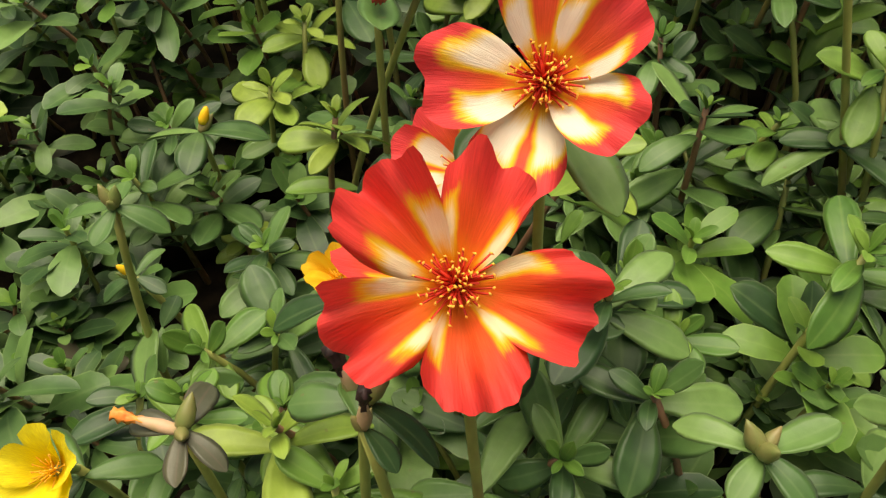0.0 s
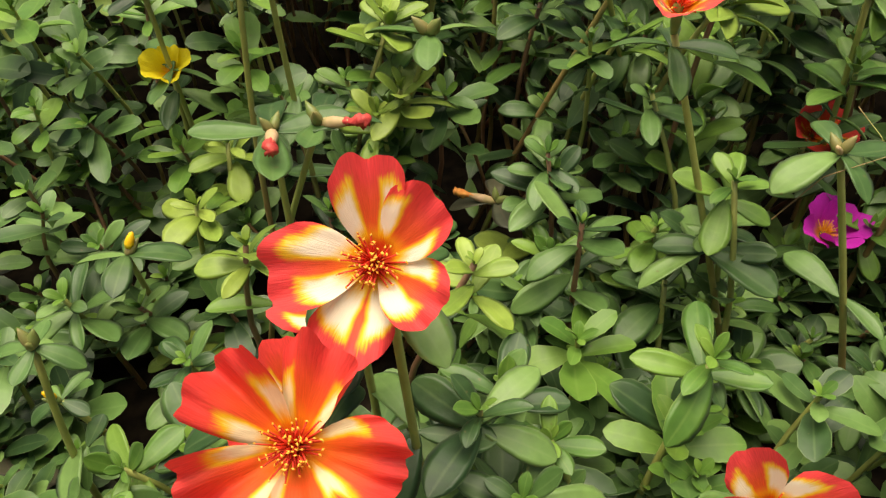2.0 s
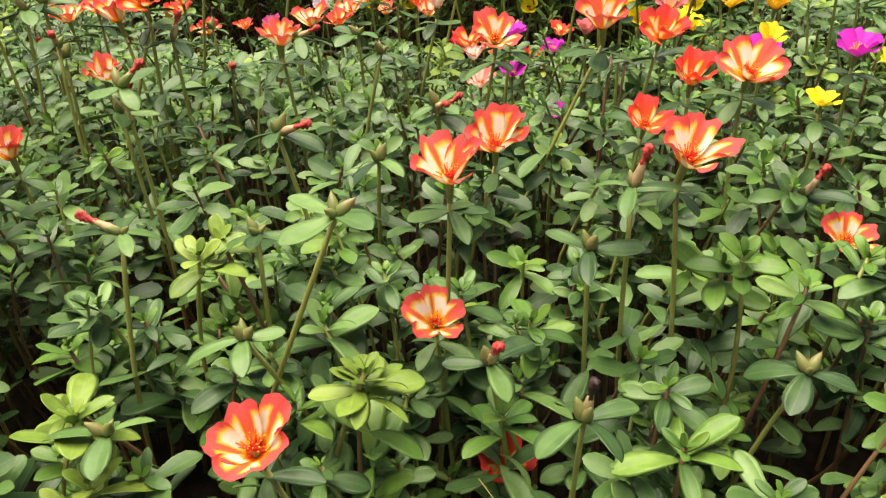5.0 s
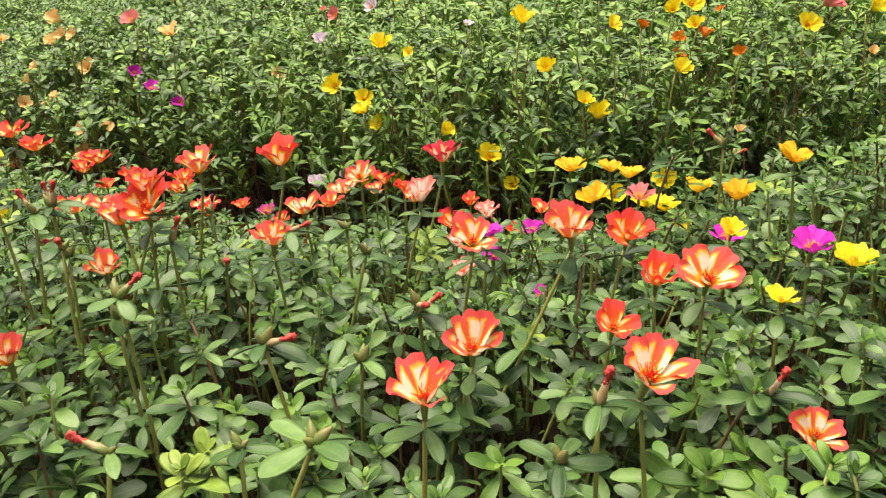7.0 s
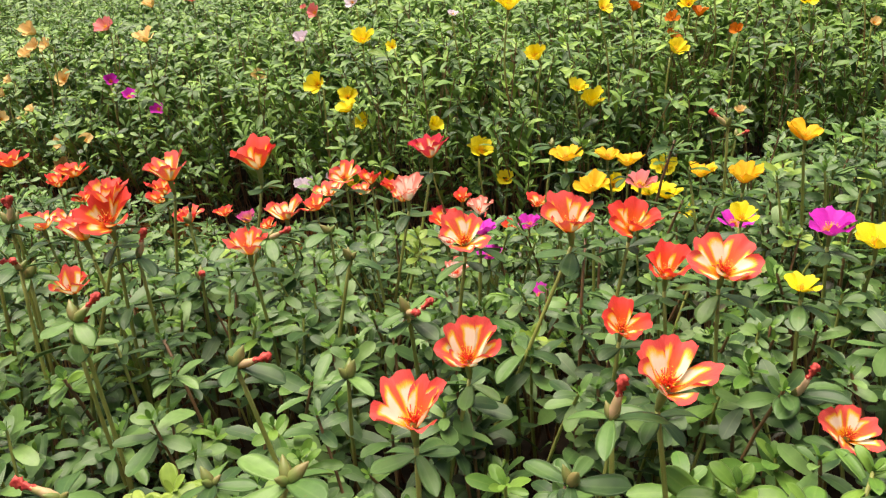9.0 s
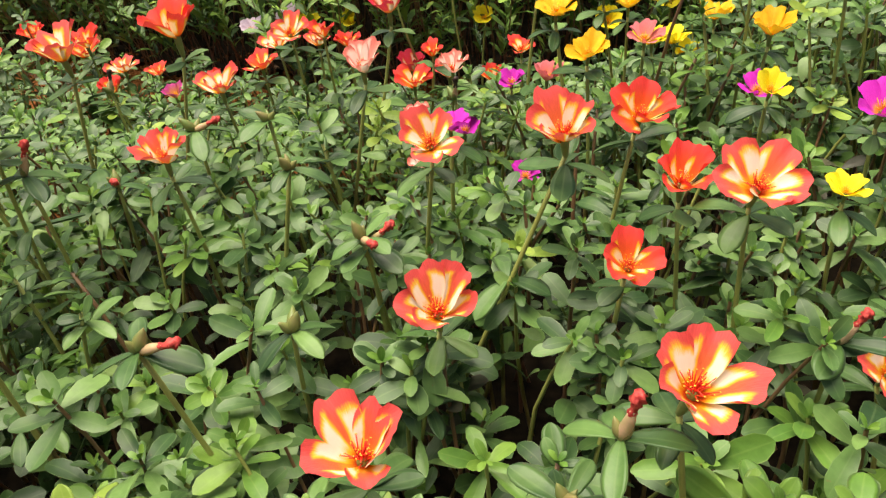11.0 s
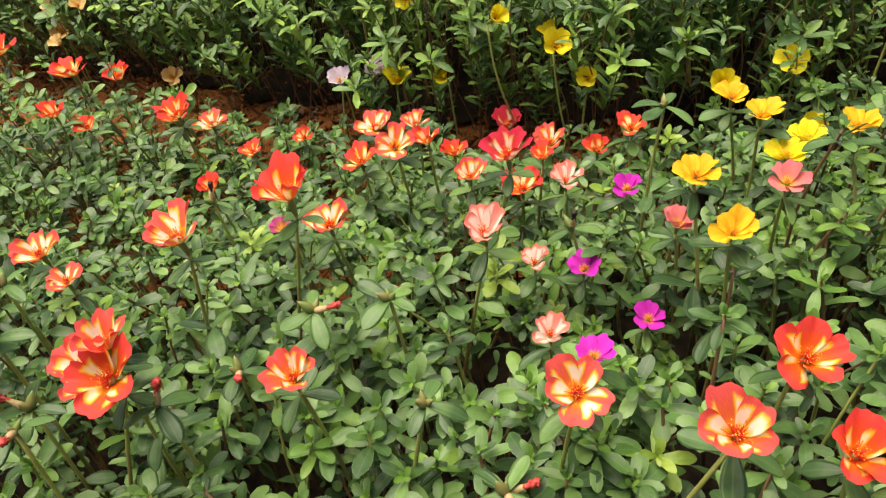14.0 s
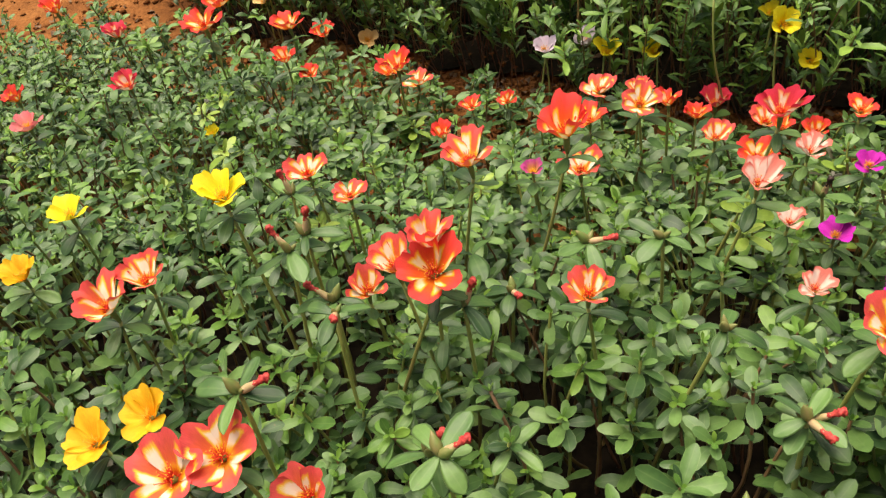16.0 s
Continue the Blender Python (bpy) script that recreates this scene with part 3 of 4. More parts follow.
def collar(parent, at, count, size, rnd, tone="mature"):
    """The whorl of leaves under a flower or a bunch of buds."""
    turn = rnd.uniform(0, 6.28)
    for k in range(count):
        turn += 6.28 / count + rnd.uniform(-0.4, 0.4)
        add_leaf(parent, rnd.randrange(6), leaf_pose(at, turn, rnd.uniform(-0.35, 0.2), size * rnd.uniform(0.75, 1.15), rnd.uniform(-0.3, 0.3)), tone)


def stem_part(parent, base, top, rnd, r0=0.0014, r1=0.0011):
    v, q, uv = tube(stem_line(base, top, 0.006, rnd, 8), r0, r1, 7)
    part("stem", v, q, STEM, parent, uv)


def bloom(x, y, z, size, kind, tilt=30, azimuth=0, opening=0.75, leaves=4, foot=None, spin=0.0, seed=None):
    """A flower on its stalk, centred at x, y, z and turned by azimuth from the viewer's side."""
    rnd = random.Random(seed or round(x * 1e3) * 7919 + round(y * 1e3))
    bx, by = foot or (x + rnd.uniform(-0.018, 0.018), y + rnd.uniform(0.0, 0.03))
    base = new("portulaca_flower")
    base.location = (bx, by, land(bx, by) - 0.004)
    at = Vector((x, y, z)) - base.location
    tagged(base, KIND_LABEL[kind] + " on a stalk", "flower", "flowers of the front bed")
    fine = 2 if size > 0.0375 and y < -0.05 else 1
    head = flower_head(base, kind, at, size, tilt, azimuth, opening, fine, rnd, spin)
    neck = head @ Vector((0, 0, -0.40))
    stem_part(base, (0, 0, 0), neck, rnd)
    collar(base, neck - Vector((0, 0, 0.004)), leaves, 0.021, rnd)
    low = Vector((0, 0, 0)).lerp(neck, rnd.uniform(0.5, 0.75))
    collar(base, low, 3, 0.025, rnd)
    HEADS.append((x, y, z))


BACK_HEADS = []


def far_bloom(x, y, z, size, kind):
    """A flower of the back bed."""
    rnd = random.Random(round(x * 1e3) * 104729 + round(y * 1e3))
    base = new("portulaca_flower")
    x, y, z, drop = x * 0.965, y - 0.045, z + 0.010, 0.09
    base.location = (x + rnd.uniform(-0.01, 0.01), y + 0.012, z - drop)
    at = Vector((x, y, z)) - base.location
    BACK_HEADS.append((x, y, z))
    tagged(base, KIND_LABEL[kind] + " in the back bed", "flower", "flowers of the back bed")
    head = flower_head(base, kind, at, size * 1.06, rnd.uniform(20, 62), rnd.uniform(-50, 50), rnd.choice((0.25, 0.5, 0.75, 0.75)), 0, rnd)
    stem_part(base, (0, 0, -0.03), head @ Vector((0, 0, -0.4)), rnd, 0.0012, 0.001)


BUD_MESH = shared("bud", *spindle([(0, 0.10), (0.12, 0.19), (0.32, 0.25), (0.58, 0.21), (0.82, 0.11), (1.0, 0.015)], 8, 1, 0.05), BUD)
HUSK_MESH = shared("husk", *spindle([(0, 0.09), (0.2, 0.15), (0.45, 0.165), (0.75, 0.13), (1.0, 0.09)], 8, 2, 0.06), HUSK)


def crumple(mat, seed):
    return shared("wilted_bloom", *spindle([(0, 0.08), (0.15, 0.11), (0.30, 0.09), (0.42, 0.14), (0.52, 0.12), (0.62, 0.17), (0.72, 0.12), (0.82, 0.15), (0.88, 0.04)], 13, seed, 0.5), mat)


CRUMPLE = {"wilt": crumple(WILT, 4), "orange": crumple(WILT_ORANGE, 5), "dark": crumple(DRIED, 6), "pinkbud": crumple(WILT, 7)}
TIP_MESH = shared("bud_tip", *spindle([(0, 0.22), (0.25, 0.27), (0.6, 0.22), (0.85, 0.12), (0.95, 0.02)], 8, 8, 0.05), YELLOW_TIP)
BUD_LABEL = {
    "green": "stalk with closed green-brown portulaca buds and leaves",
    "wilt": "stalk with a wilted red portulaca flower and closed buds",
    "orange": "stalk with a shrivelled orange portulaca flower",
    "dark": "stalk with a dried black portulaca flower",
    "yellowbud": "stalk with a yellow portulaca bud about to open",
    "pinkbud": "stalk with plump pinkish portulaca buds",
}


def bud_stalk(x, y, z, kind, scale=1.0, leaves=4, foot=None):
    """A stalk that ends in buds, some with the remains of a flower."""
    rnd = random.Random(round(x * 1e3) * 15485 + round(y * 1e3) * 31)
    bx, by = foot or (x + rnd.uniform(-0.02, 0.02), y + rnd.uniform(0.0, 0.03))
    base = new("portulaca_bud_stalk")
    base.location = (bx, by, land(bx, by) - 0.004)
    tagged(base, BUD_LABEL[kind], "flower bud", "bud stalks of the front bed")
    top = Vector((x, y, z - 0.004)) - base.location
    stem_part(base, (0, 0, 0), top, rnd)
    near = 0.95 if y < -0.03 else 1.1
    collar(base, top, leaves, 0.020 * scale * near, rnd, "bronze" if kind == "orange" else "mature")
    if kind != "yellowbud":
        collar(base, Vector((0, 0, 0)).lerp(top, 0.62), 2, 0.021 * scale * near, rnd)

    def spike(name, me, length, azimuth, lean):
        ob = new(name, me)
        ob.parent = base
        k = length * scale
        ob.matrix_basis = Matrix.Translation(top) @ Matrix.Rotation(azimuth, 4, "Z") @ Matrix.Rotation(lean, 4, "X") @ Matrix.Diagonal((k, k, k, 1))
        return ob

    turn = rnd.uniform(0, 6.28)
    if kind == "yellowbud":
        spike("bud", BUD_MESH, 0.008, turn, 0.9)
        ob = spike("bud_tip", TIP_MESH, 0.007, turn, 0.5)
        ob.matrix_basis = ob.matrix_basis @ Matrix.Translation((0, 0, 0.5))
        return
    for k in range(3 if kind in ("green", "pinkbud") else 2):
        turn += 2.3
        spike("bud", HUSK_MESH if kind == "pinkbud" and k == 0 else BUD_MESH, rnd.uniform(0.006, 0.012), turn, rnd.uniform(0.3, 0.9))
    if kind in ("wilt", "orange", "dark"):
        az = rnd.choice((-1.6, 1.3, 1.6, 0.4)) if kind != "orange" else -1.45
        lean = {"wilt": rnd.uniform(0.2, 1.25), "orange": 1.3, "dark": rnd.uniform(0.0, 0.5)}[kind]
        spike("husk", HUSK_MESH, 0.0125, az, lean)
        ob = spike("wilted_bloom", CRUMPLE[kind], 0.0115, az, lean)
        ob.matrix_basis = ob.matrix_basis @ Matrix.Translation((0, 0, 0.85))


bloom(-0.1438, -0.1392, 0.178, 0.040, "flame", 34, 12, 1, 4, None, 0, -142 * 7919 - 139)
bloom(-0.1384, -0.1064, 0.1905, 0.042, "scarlet", 46, 6, 1, 4, None, 45, -139 * 7919 - 107)
bloom(-0.154, -0.092, 0.157, 0.033, "scarlet", 34, -20, 0.75, 3)
bloom(-0.156, -0.116, 0.153, 0.035, "flame", 24, -40, 0.75, 3)
bloom(-0.048, -0.102, 0.122, 0.037, "scarlet", 40, 0, 0.75, 4)
bloom(-0.222, -0.160, 0.120, 0.023, "yellow", 30, 0, 0.5, 3)
bloom(-0.182, -0.101, 0.125, 0.018, "amber", 20, 0, 0.5, 2)
bloom(-0.084, 0.001, 0.199, 0.030, "bicolor", 16, -14, 0.5, 4, (-0.020, 0.008))
bloom(-0.036, 0.110, 0.167, 0.033, "bicolor", 24, 0, 0.75, 4)
bloom(0.002, 0.062, 0.076, 0.031, "magenta", 22, 25, 0.5, 4)
bloom(-0.280, 0.054, 0.122, 0.023, "yellow", 30, 20, 0.5, 4)
bloom(-0.007, 0.095, 0.102, 0.029, "flame", 30, 0, 0.5, 2)
bloom(-0.280, 0.047, 0.170, 0.021, "yellow", 30, 0, 0.5, 4)
bloom(-0.286, 0.142, 0.190, 0.032, "pinkyellow", 25, 0, 0.25, 4)
bloom(-0.313, 0.177, 0.200, 0.023, "flame", 30, 0, 0.5, 4)
bloom(-0.287, 0.175, 0.190, 0.026, "pink", 25, 0, 0.5, 4)
bloom(-0.028, 0.116, 0.237, 0.033, "bicolor", 10, 8, 0.5, 5, (-0.042, 0.115))
bloom(-0.008, 0.210, 0.213, 0.037, "bicolor", 20, 0, 0.5, 4, (-0.045, 0.221))
bloom(0.071, 0.130, 0.238, 0.037, "bicolor", 20, 35, 0.5, 5, (0.074, 0.137))
bloom(0.071, 0.222, 0.216, 0.031, "flame", 24, 10, 0.75, 4, (0.055, 0.238))
bloom(-0.267, 0.204, 0.214, 0.033, "bicolor", 11, 0, 0.5, 4, (-0.257, 0.216))
bloom(0.126, 0.238, 0.238, 0.041, "bicolor", 25, 0, 0.75, 4, (0.138, 0.247))
bloom(0.105, 0.270, 0.228, 0.031, "flame", 11, 0, 0.5, 4)
bloom(-0.007, 0.296, 0.244, 0.037, "bicolor", 24, 0, 0.75, 4, (-0.031, 0.316))
bloom(0.050, 0.255, 0.264, 0.036, "bicolor", 24, -15, 0.5, 4, (-0.039, 0.272))
bloom(0.095, 0.310, 0.241, 0.037, "flame", 24, 15, 0.75, 4, (0.063, 0.327))
bloom(-0.032, 0.471, 0.264, 0.033, "crimson", 11, 0, 0.5, 4, (-0.090, 0.496))
bloom(-0.117, 0.551, 0.228, 0.034, "bicolor", 24, 0, 0.75, 4)
bloom(-0.049, 0.422, 0.243, 0.032, "pale", 13, 0, 0.5, 4, (-0.091, 0.441))
bloom(-0.162, 0.437, 0.274, 0.042, "flame", 6, 0, 0.5, 4, (-0.224, 0.445))
bloom(-0.217, 0.398, 0.277, 0.036, "bicolor", 11, -20, 0.5, 4, (-0.244, 0.412))
bloom(-0.143, 0.320, 0.242, 0.031, "bicolor", 13, 20, 0.5, 4)
bloom(-0.280, 0.352, 0.212, 0.031, "bicolor", 9, 30, 0.5, 4)
bloom(-0.218, 0.298, 0.271, 0.043, "flame", 21, 0, 0.75, 4, (-0.292, 0.309))
bloom(-0.354, 0.460, 0.227, 0.038, "bicolor", 13, 0, 0.75, 4)
bloom(-0.157, 0.478, 0.216, 0.037, "bicolor", 13, 0, 0.75, 4)
bloom(-0.282, 0.585, 0.188, 0.028, "flame", 9, 0, 0.5, 4)
bloom(-0.655, 0.928, 0.196, 0.050, "flame", 13, 0, 0.75, 4)
bloom(0.255, 0.448, 0.258, 0.032, "amber", 9, 0, 0.75, 4)
bloom(0.210, 0.447, 0.228, 0.034, "amber", 11, 0, 0.75, 4)
bloom(0.221, 0.325, 0.225, 0.036, "magenta", 13, 0, 0.75, 4)
bloom(0.072, 0.436, 0.258, 0.027, "amber", 9, 0, 0.75, 4)
bloom(0.135, 0.468, 0.224, 0.028, "pink", 11, 0, 0.75, 4)
bloom(0.051, 0.555, 0.169, 0.026, "magenta", 13, 0, 0.75, 4)
bloom(0.086, 0.403, 0.241, 0.027, "amber", 21, 0, 0.75, 4)
bloom(0.182, 0.369, 0.222, 0.025, "yellow", 21, 10, 0.75, 4)
bloom(0.250, 0.325, 0.214, 0.034, "yellow", 4, 0, 0.75, 4)
bloom(0.185, 0.278, 0.207, 0.022, "yellow", 11, 0, 0.75, 4)
bloom(0.188, 0.217, 0.148, 0.036, "bicolor", 24, 20, 0.75, 4)
bloom(-0.246, 0.318, 0.260, 0.034, "bicolor", 11, -40, 0.5, 2)
bloom(-0.221, 0.312, 0.284, 0.028, "bicolor", 4, 60, 0.25, 1)
bloom(-0.526, 0.851, 0.190, 0.046, "flame", 13, 0, 0.75, 4)
bloom(-0.513, 0.918, 0.154, 0.039, "flame", 13, 0, 0.5, 4)
bloom(-0.457, 0.728, 0.183, 0.027, "flame", 13, 0, 0.75, 4)
bloom(-0.475, 0.715, 0.208, 0.029, "flame", 13, 0, 0.5, 4)
bloom(-0.358, 0.724, 0.191, 0.036, "flame", 9, 0, 0.5, 4)
bloom(-0.255, 0.767, 0.123, 0.026, "flame", 24, 0, 0.75, 4)
bloom(-0.360, 0.793, 0.137, 0.038, "bicolor", 11, 0, 0.75, 4)
bloom(-0.157, 0.601, 0.188, 0.034, "flame", 11, 0, 0.75, 4)
bloom(-0.116, 0.659, 0.187, 0.026, "bicolor", 9, 0, 0.5, 4)
bloom(-0.063, 0.529, 0.212, 0.025, "bicolor", 11, 0, 0.5, 4)
bloom(-0.027, 0.561, 0.174, 0.035, "flame", 11, 10, 0.75, 4)
bloom(0.005, 0.542, 0.192, 0.028, "pale", 11, 0, 0.5, 4)
bloom(0.000, 0.697, 0.132, 0.036, "bicolor", 11, 0, 0.5, 4)
bloom(-0.039, 0.759, 0.119, 0.035, "crimson", 11, 0, 0.5, 4)
bloom(0.042, 0.682, 0.128, 0.028, "flame", 13, 0, 0.5, 4)
bloom(0.069, 0.659, 0.159, 0.031, "flame", 9, 0, 0.75, 4)
bloom(-0.022, 0.450, 0.193, 0.022, "pale", 13, 0, 0.5, 4)
bloom(0.068, 0.455, 0.211, 0.024, "pink", 13, 10, 0.5, 4)
bloom(0.208, 0.549, 0.208, 0.032, "amber", 6, 0, 0.75, 4)
bloom(0.157, 0.534, 0.199, 0.031, "yellow", 4, 0, 0.75, 4)
bloom(0.188, 0.582, 0.180, 0.030, "yellow", 4, 0, 0.75, 4)
bloom(0.190, 0.407, 0.206, 0.029, "magenta", 21, 0, 0.75, 4)
bloom(-0.016, 0.388, 0.190, 0.025, "pale", 11, 0, 0.5, 4)
bloom(0.003, 0.321, 0.240, 0.021, "magenta", 4, 40, 0.75, 4)
bloom(0.010, 0.460, 0.174, 0.026, "magenta", 13, 0, 0.75, 4)
bloom(0.049, 0.438, 0.146, 0.025, "magenta", 13, 30, 0.75, 4)
bloom(-0.300, 0.405, 0.245, 0.028, "bicolor", 11, 30, 0.75, 4)
bloom(0.130, 0.584, 0.222, 0.030, "amber", 4, 0, 0.75, 4)
bloom(0.143, 0.554, 0.222, 0.030, "amber", 4, 10, 0.75, 4)
bloom(-0.075, 0.559, 0.214, 0.023, "flame", 9, 0, 0.5, 2)
bloom(-0.010, 0.572, 0.195, 0.022, "flame", 9, 0, 0.5, 2)
bloom(-0.095, 0.571, 0.220, 0.024, "flame", 6, -20, 0.5, 2)
bloom(-0.151, 0.651, 0.190, 0.035, "bicolor", 13, 0, 0.75, 2)
bloom(-0.540, 0.692, 0.257, 0.048, "flame", 13, 0, 0.75, 4)
bloom(-0.624, 0.654, 0.214, 0.033, "crimson", 13, 0, 0.5, 4)
bloom(-0.516, 0.605, 0.182, 0.020, "yellow", 9, 0, 0.5, 4)
bloom(-0.405, 0.320, 0.244, 0.033, "bicolor", 11, 20, 0.5, 4)
bloom(-0.341, 0.331, 0.295, 0.033, "yellow", 4, 0, 0.75, 4)
bloom(-0.385, 0.254, 0.197, 0.034, "amber", 21, 0, 0.75, 4)
bloom(-0.421, 0.298, 0.241, 0.036, "bicolor", 13, -10, 0.5, 4)
bloom(-0.735, 0.622, 0.220, 0.030, "flame", 13, 0, 0.5, 4)
bloom(-0.681, 0.567, 0.215, 0.036, "pink", 6, 0, 0.75, 4)
bloom(-0.513, 0.336, 0.230, 0.028, "amber", 6, 0, 0.5, 4)
bloom(-0.512, 0.396, 0.235, 0.034, "yellow", 6, 0, 0.75, 4)
bloom(-0.295, 0.195, 0.250, 0.040, "bicolor", 22, 20, 0.75, 4)
bloom(-0.313, 0.182, 0.250, 0.041, "bicolor", 22, 0, 0.75, 4)
bloom(-0.406, 0.231, 0.200, 0.037, "amber", 21, -10, 0.75, 4)
bloom(-0.923, 0.951, 0.200, 0.047, "flame", 9, 0, 0.5, 4)
bloom(-0.773, 0.863, 0.190, 0.037, "crimson", 9, 0, 0.5, 4)
bloom(-0.376, 0.751, 0.170, 0.038, "flame", 11, 0, 0.75, 4)
bloom(-0.272, 0.667, 0.170, 0.025, "flame", 11, 0, 0.75, 4)
bloom(-0.191, 0.481, 0.215, 0.018, "pinkyellow", 11, 0, 0.5, 4)

bud_stalk(-0.069, 0.083, 0.237, "green", 1, 4, (-0.158, 0.093))
bud_stalk(-0.166, 0.110, 0.216, "wilt", 1, 4, (-0.184, 0.117))
bud_stalk(-0.113, 0.176, 0.235, "wilt", 1, 4, (-0.087, 0.189))
bud_stalk(-0.013, 0.077, 0.174, "wilt", 1, 4, (0.001, 0.094))
bud_stalk(0.021, 0.045, 0.173, "dark", 1, 4, (0.017, 0.059))
bud_stalk(-0.090, -0.128, 0.139, "green", 0.75, 4)
bud_stalk(-0.242, -0.097, 0.132, "green", 0.75, 4, (-0.254, -0.091))
bud_stalk(-0.195, -0.028, 0.162, "wilt", 1, 4)
bud_stalk(-0.184, -0.018, 0.160, "wilt", 1, 4, (-0.231, -0.007))
bud_stalk(-0.167, 0.060, 0.151, "green", 1, 4, (-0.208, 0.067))
bud_stalk(-0.201, -0.144, 0.122, "orange", 0.75, 4, (-0.208, -0.136))
bud_stalk(-0.265, -0.026, 0.095, "yellowbud", 1, 4)
bud_stalk(-0.255, -0.088, 0.091, "yellowbud", 0.75, 4)
bud_stalk(-0.190, 0.355, 0.213, "wilt", 1, 4)
bud_stalk(-0.206, 0.302, 0.249, "wilt", 1, 4, (-0.225, 0.316))
bud_stalk(-0.147, 0.381, 0.231, "wilt", 1, 4)
bud_stalk(-0.077, 0.302, 0.239, "green", 1, 4, (-0.119, 0.315))
bud_stalk(-0.042, 0.268, 0.216, "wilt", 1, 4)
bud_stalk(-0.290, 0.217, 0.271, "wilt", 1, 4)
bud_stalk(-0.273, 0.290, 0.251, "wilt", 1, 4)
bud_stalk(-0.303, 0.339, 0.266, "wilt", 1, 4)
bud_stalk(0.151, 0.200, 0.188, "wilt", 1, 4, (0.151, 0.209))
bud_stalk(-0.286, 0.317, 0.236, "wilt", 1, 4)
bud_stalk(-0.308, 0.325, 0.265, "wilt", 1, 4)
bud_stalk(-0.200, 0.208, 0.249, "wilt", 1, 4)
bud_stalk(0.047, 0.123, 0.229, "wilt", 1, 4)
bud_stalk(-0.115, 0.129, 0.205, "green", 1, 4)
bud_stalk(-0.109, 0.075, 0.187, "green", 1, 4, (-0.061, 0.123))
bud_stalk(0.031, 0.125, 0.199, "green", 1, 4)
bud_stalk(0.118, 0.089, 0.160, "green", 1, 4, (0.086, 0.094))
bud_stalk(-0.220, 0.037, 0.196, "green", 1, 4)
bud_stalk(-0.224, 0.026, 0.190, "dark", 1, 4)
bud_stalk(-0.030, -0.002, 0.160, "pinkbud", 1, 4, (0.021, 0.004))
bud_stalk(-0.137, 0.055, 0.076, "orange", 1, 4)
bud_stalk(-0.210, 0.222, 0.230, "wilt", 1, 4)
bud_stalk(0.027, -0.021, 0.120, "green", 1, 4)
bud_stalk(-0.104, 0.387, 0.230, "green", 1, 4)
bud_stalk(-0.340, 0.404, 0.250, "wilt", 1, 4)
bud_stalk(-0.041, 0.272, 0.210, "wilt", 1, 4)
bud_stalk(0.292, 0.704, 0.210, "wilt", 1, 4)
bud_stalk(0.073, 0.536, 0.250, "green", 1, 4)
bud_stalk(0.203, 0.469, 0.270, "wilt", 1, 4)
bud_stalk(-0.072, 0.224, 0.200, "green", 1, 4)
bud_stalk(-0.156, -0.150, 0.155, "dark", 0.6, 2)
bud_stalk(-0.159, -0.143, 0.150, "dark", 0.825, 2)
bud_stalk(-0.266, 0.548, 0.200, "dark", 1, 2)
bud_stalk(0.005, 0.488, 0.190, "dark", 1, 2)


def rosette(x, y, z, tone, scale=1.0):
    """A leafy shoot whose tip stands at x, y, z."""
    rnd = random.Random(round(x * 1e3) * 523 + round(y * 1e3) * 7)
    bx, by = x + rnd.uniform(-0.015, 0.015), y + rnd.uniform(0.0, 0.02)
    leafy_shoot(bx, by, z - land(bx, by), 0.0225 * scale * (1.0 - 0.22 * step((y - 0.1) / 0.2)), tone, (x - bx, y - by), rnd)
    HEADS.append((x, y, z))


def leafy_shoot(x, y, height, size, tone, lean, rnd):
    base = new("portulaca_shoot")
    base.location = (x, y, land(x, y) - 0.004)
    words = {"pale": "yellow-green", "fresh": "light green", "mature": "grey-green", "bronze": "bronze-green"}[tone]
    tagged(base, "portulaca shoot with %s fleshy spoon-shaped leaves" % words, "plant", "shoots of the front bed")
    line, leaves = shoot_plan(rnd, height, size, lean, tilt=rnd.uniform(-0.1, 0.5))
    v, q, uv = tube(line, 0.0015, 0.0010, 6)
    part("stem", v, q, BROWN_STEM if rnd.random() < 0.5 else STEM, base, uv)
    for shape, m, level in leaves:
        add_leaf(base, shape, m, TONES[tone][level])


rosette(-0.226, -0.104, 0.086, "fresh", 0.9)
rosette(-0.212, -0.088, 0.078, "mature", 1)
rosette(-0.238, -0.120, 0.082, "mature", 1)
rosette(-0.199, -0.112, 0.080, "fresh", 0.9)
rosette(-0.247, 0.262, 0.190, "fresh", 1.0)
rosette(0.089, 0.125, 0.190, "fresh", 1.1)
rosette(-0.265, -0.030, 0.070, "mature", 0.95)
rosette(-0.232, -0.054, 0.075, "mature", 0.95)
rosette(-0.291, -0.010, 0.080, "mature", 0.95)
rosette(-0.288, -0.040, 0.080, "mature", 0.95)
rosette(0.095, 0.041, 0.140, "mature", 0.95)
rosette(-0.100, -0.002, 0.120, "mature", 0.95)
rosette(-0.258, 0.015, 0.087, "pale", 1)
rosette(-0.258, -0.028, 0.046, "pale", 0.9)
rosette(-0.253, 0.042, 0.100, "pale", 0.9)
rosette(-0.207, -0.038, 0.122, "pale", 0.9)
rosette(-0.063, 0.067, 0.176, "pale", 1.1)
rosette(-0.186, 0.071, 0.150, "pale", 1.1)
rosette(-0.178, 0.055, 0.128, "pale", 1.1)
rosette(-0.154, 0.170, 0.160, "fresh", 1.0)
rosette(-0.059, -0.054, 0.122, "fresh", 1.05)
rosette(-0.067, 0.005, 0.092, "mature", 1)
rosette(-0.071, 0.028, 0.097, "fresh", 0.9)
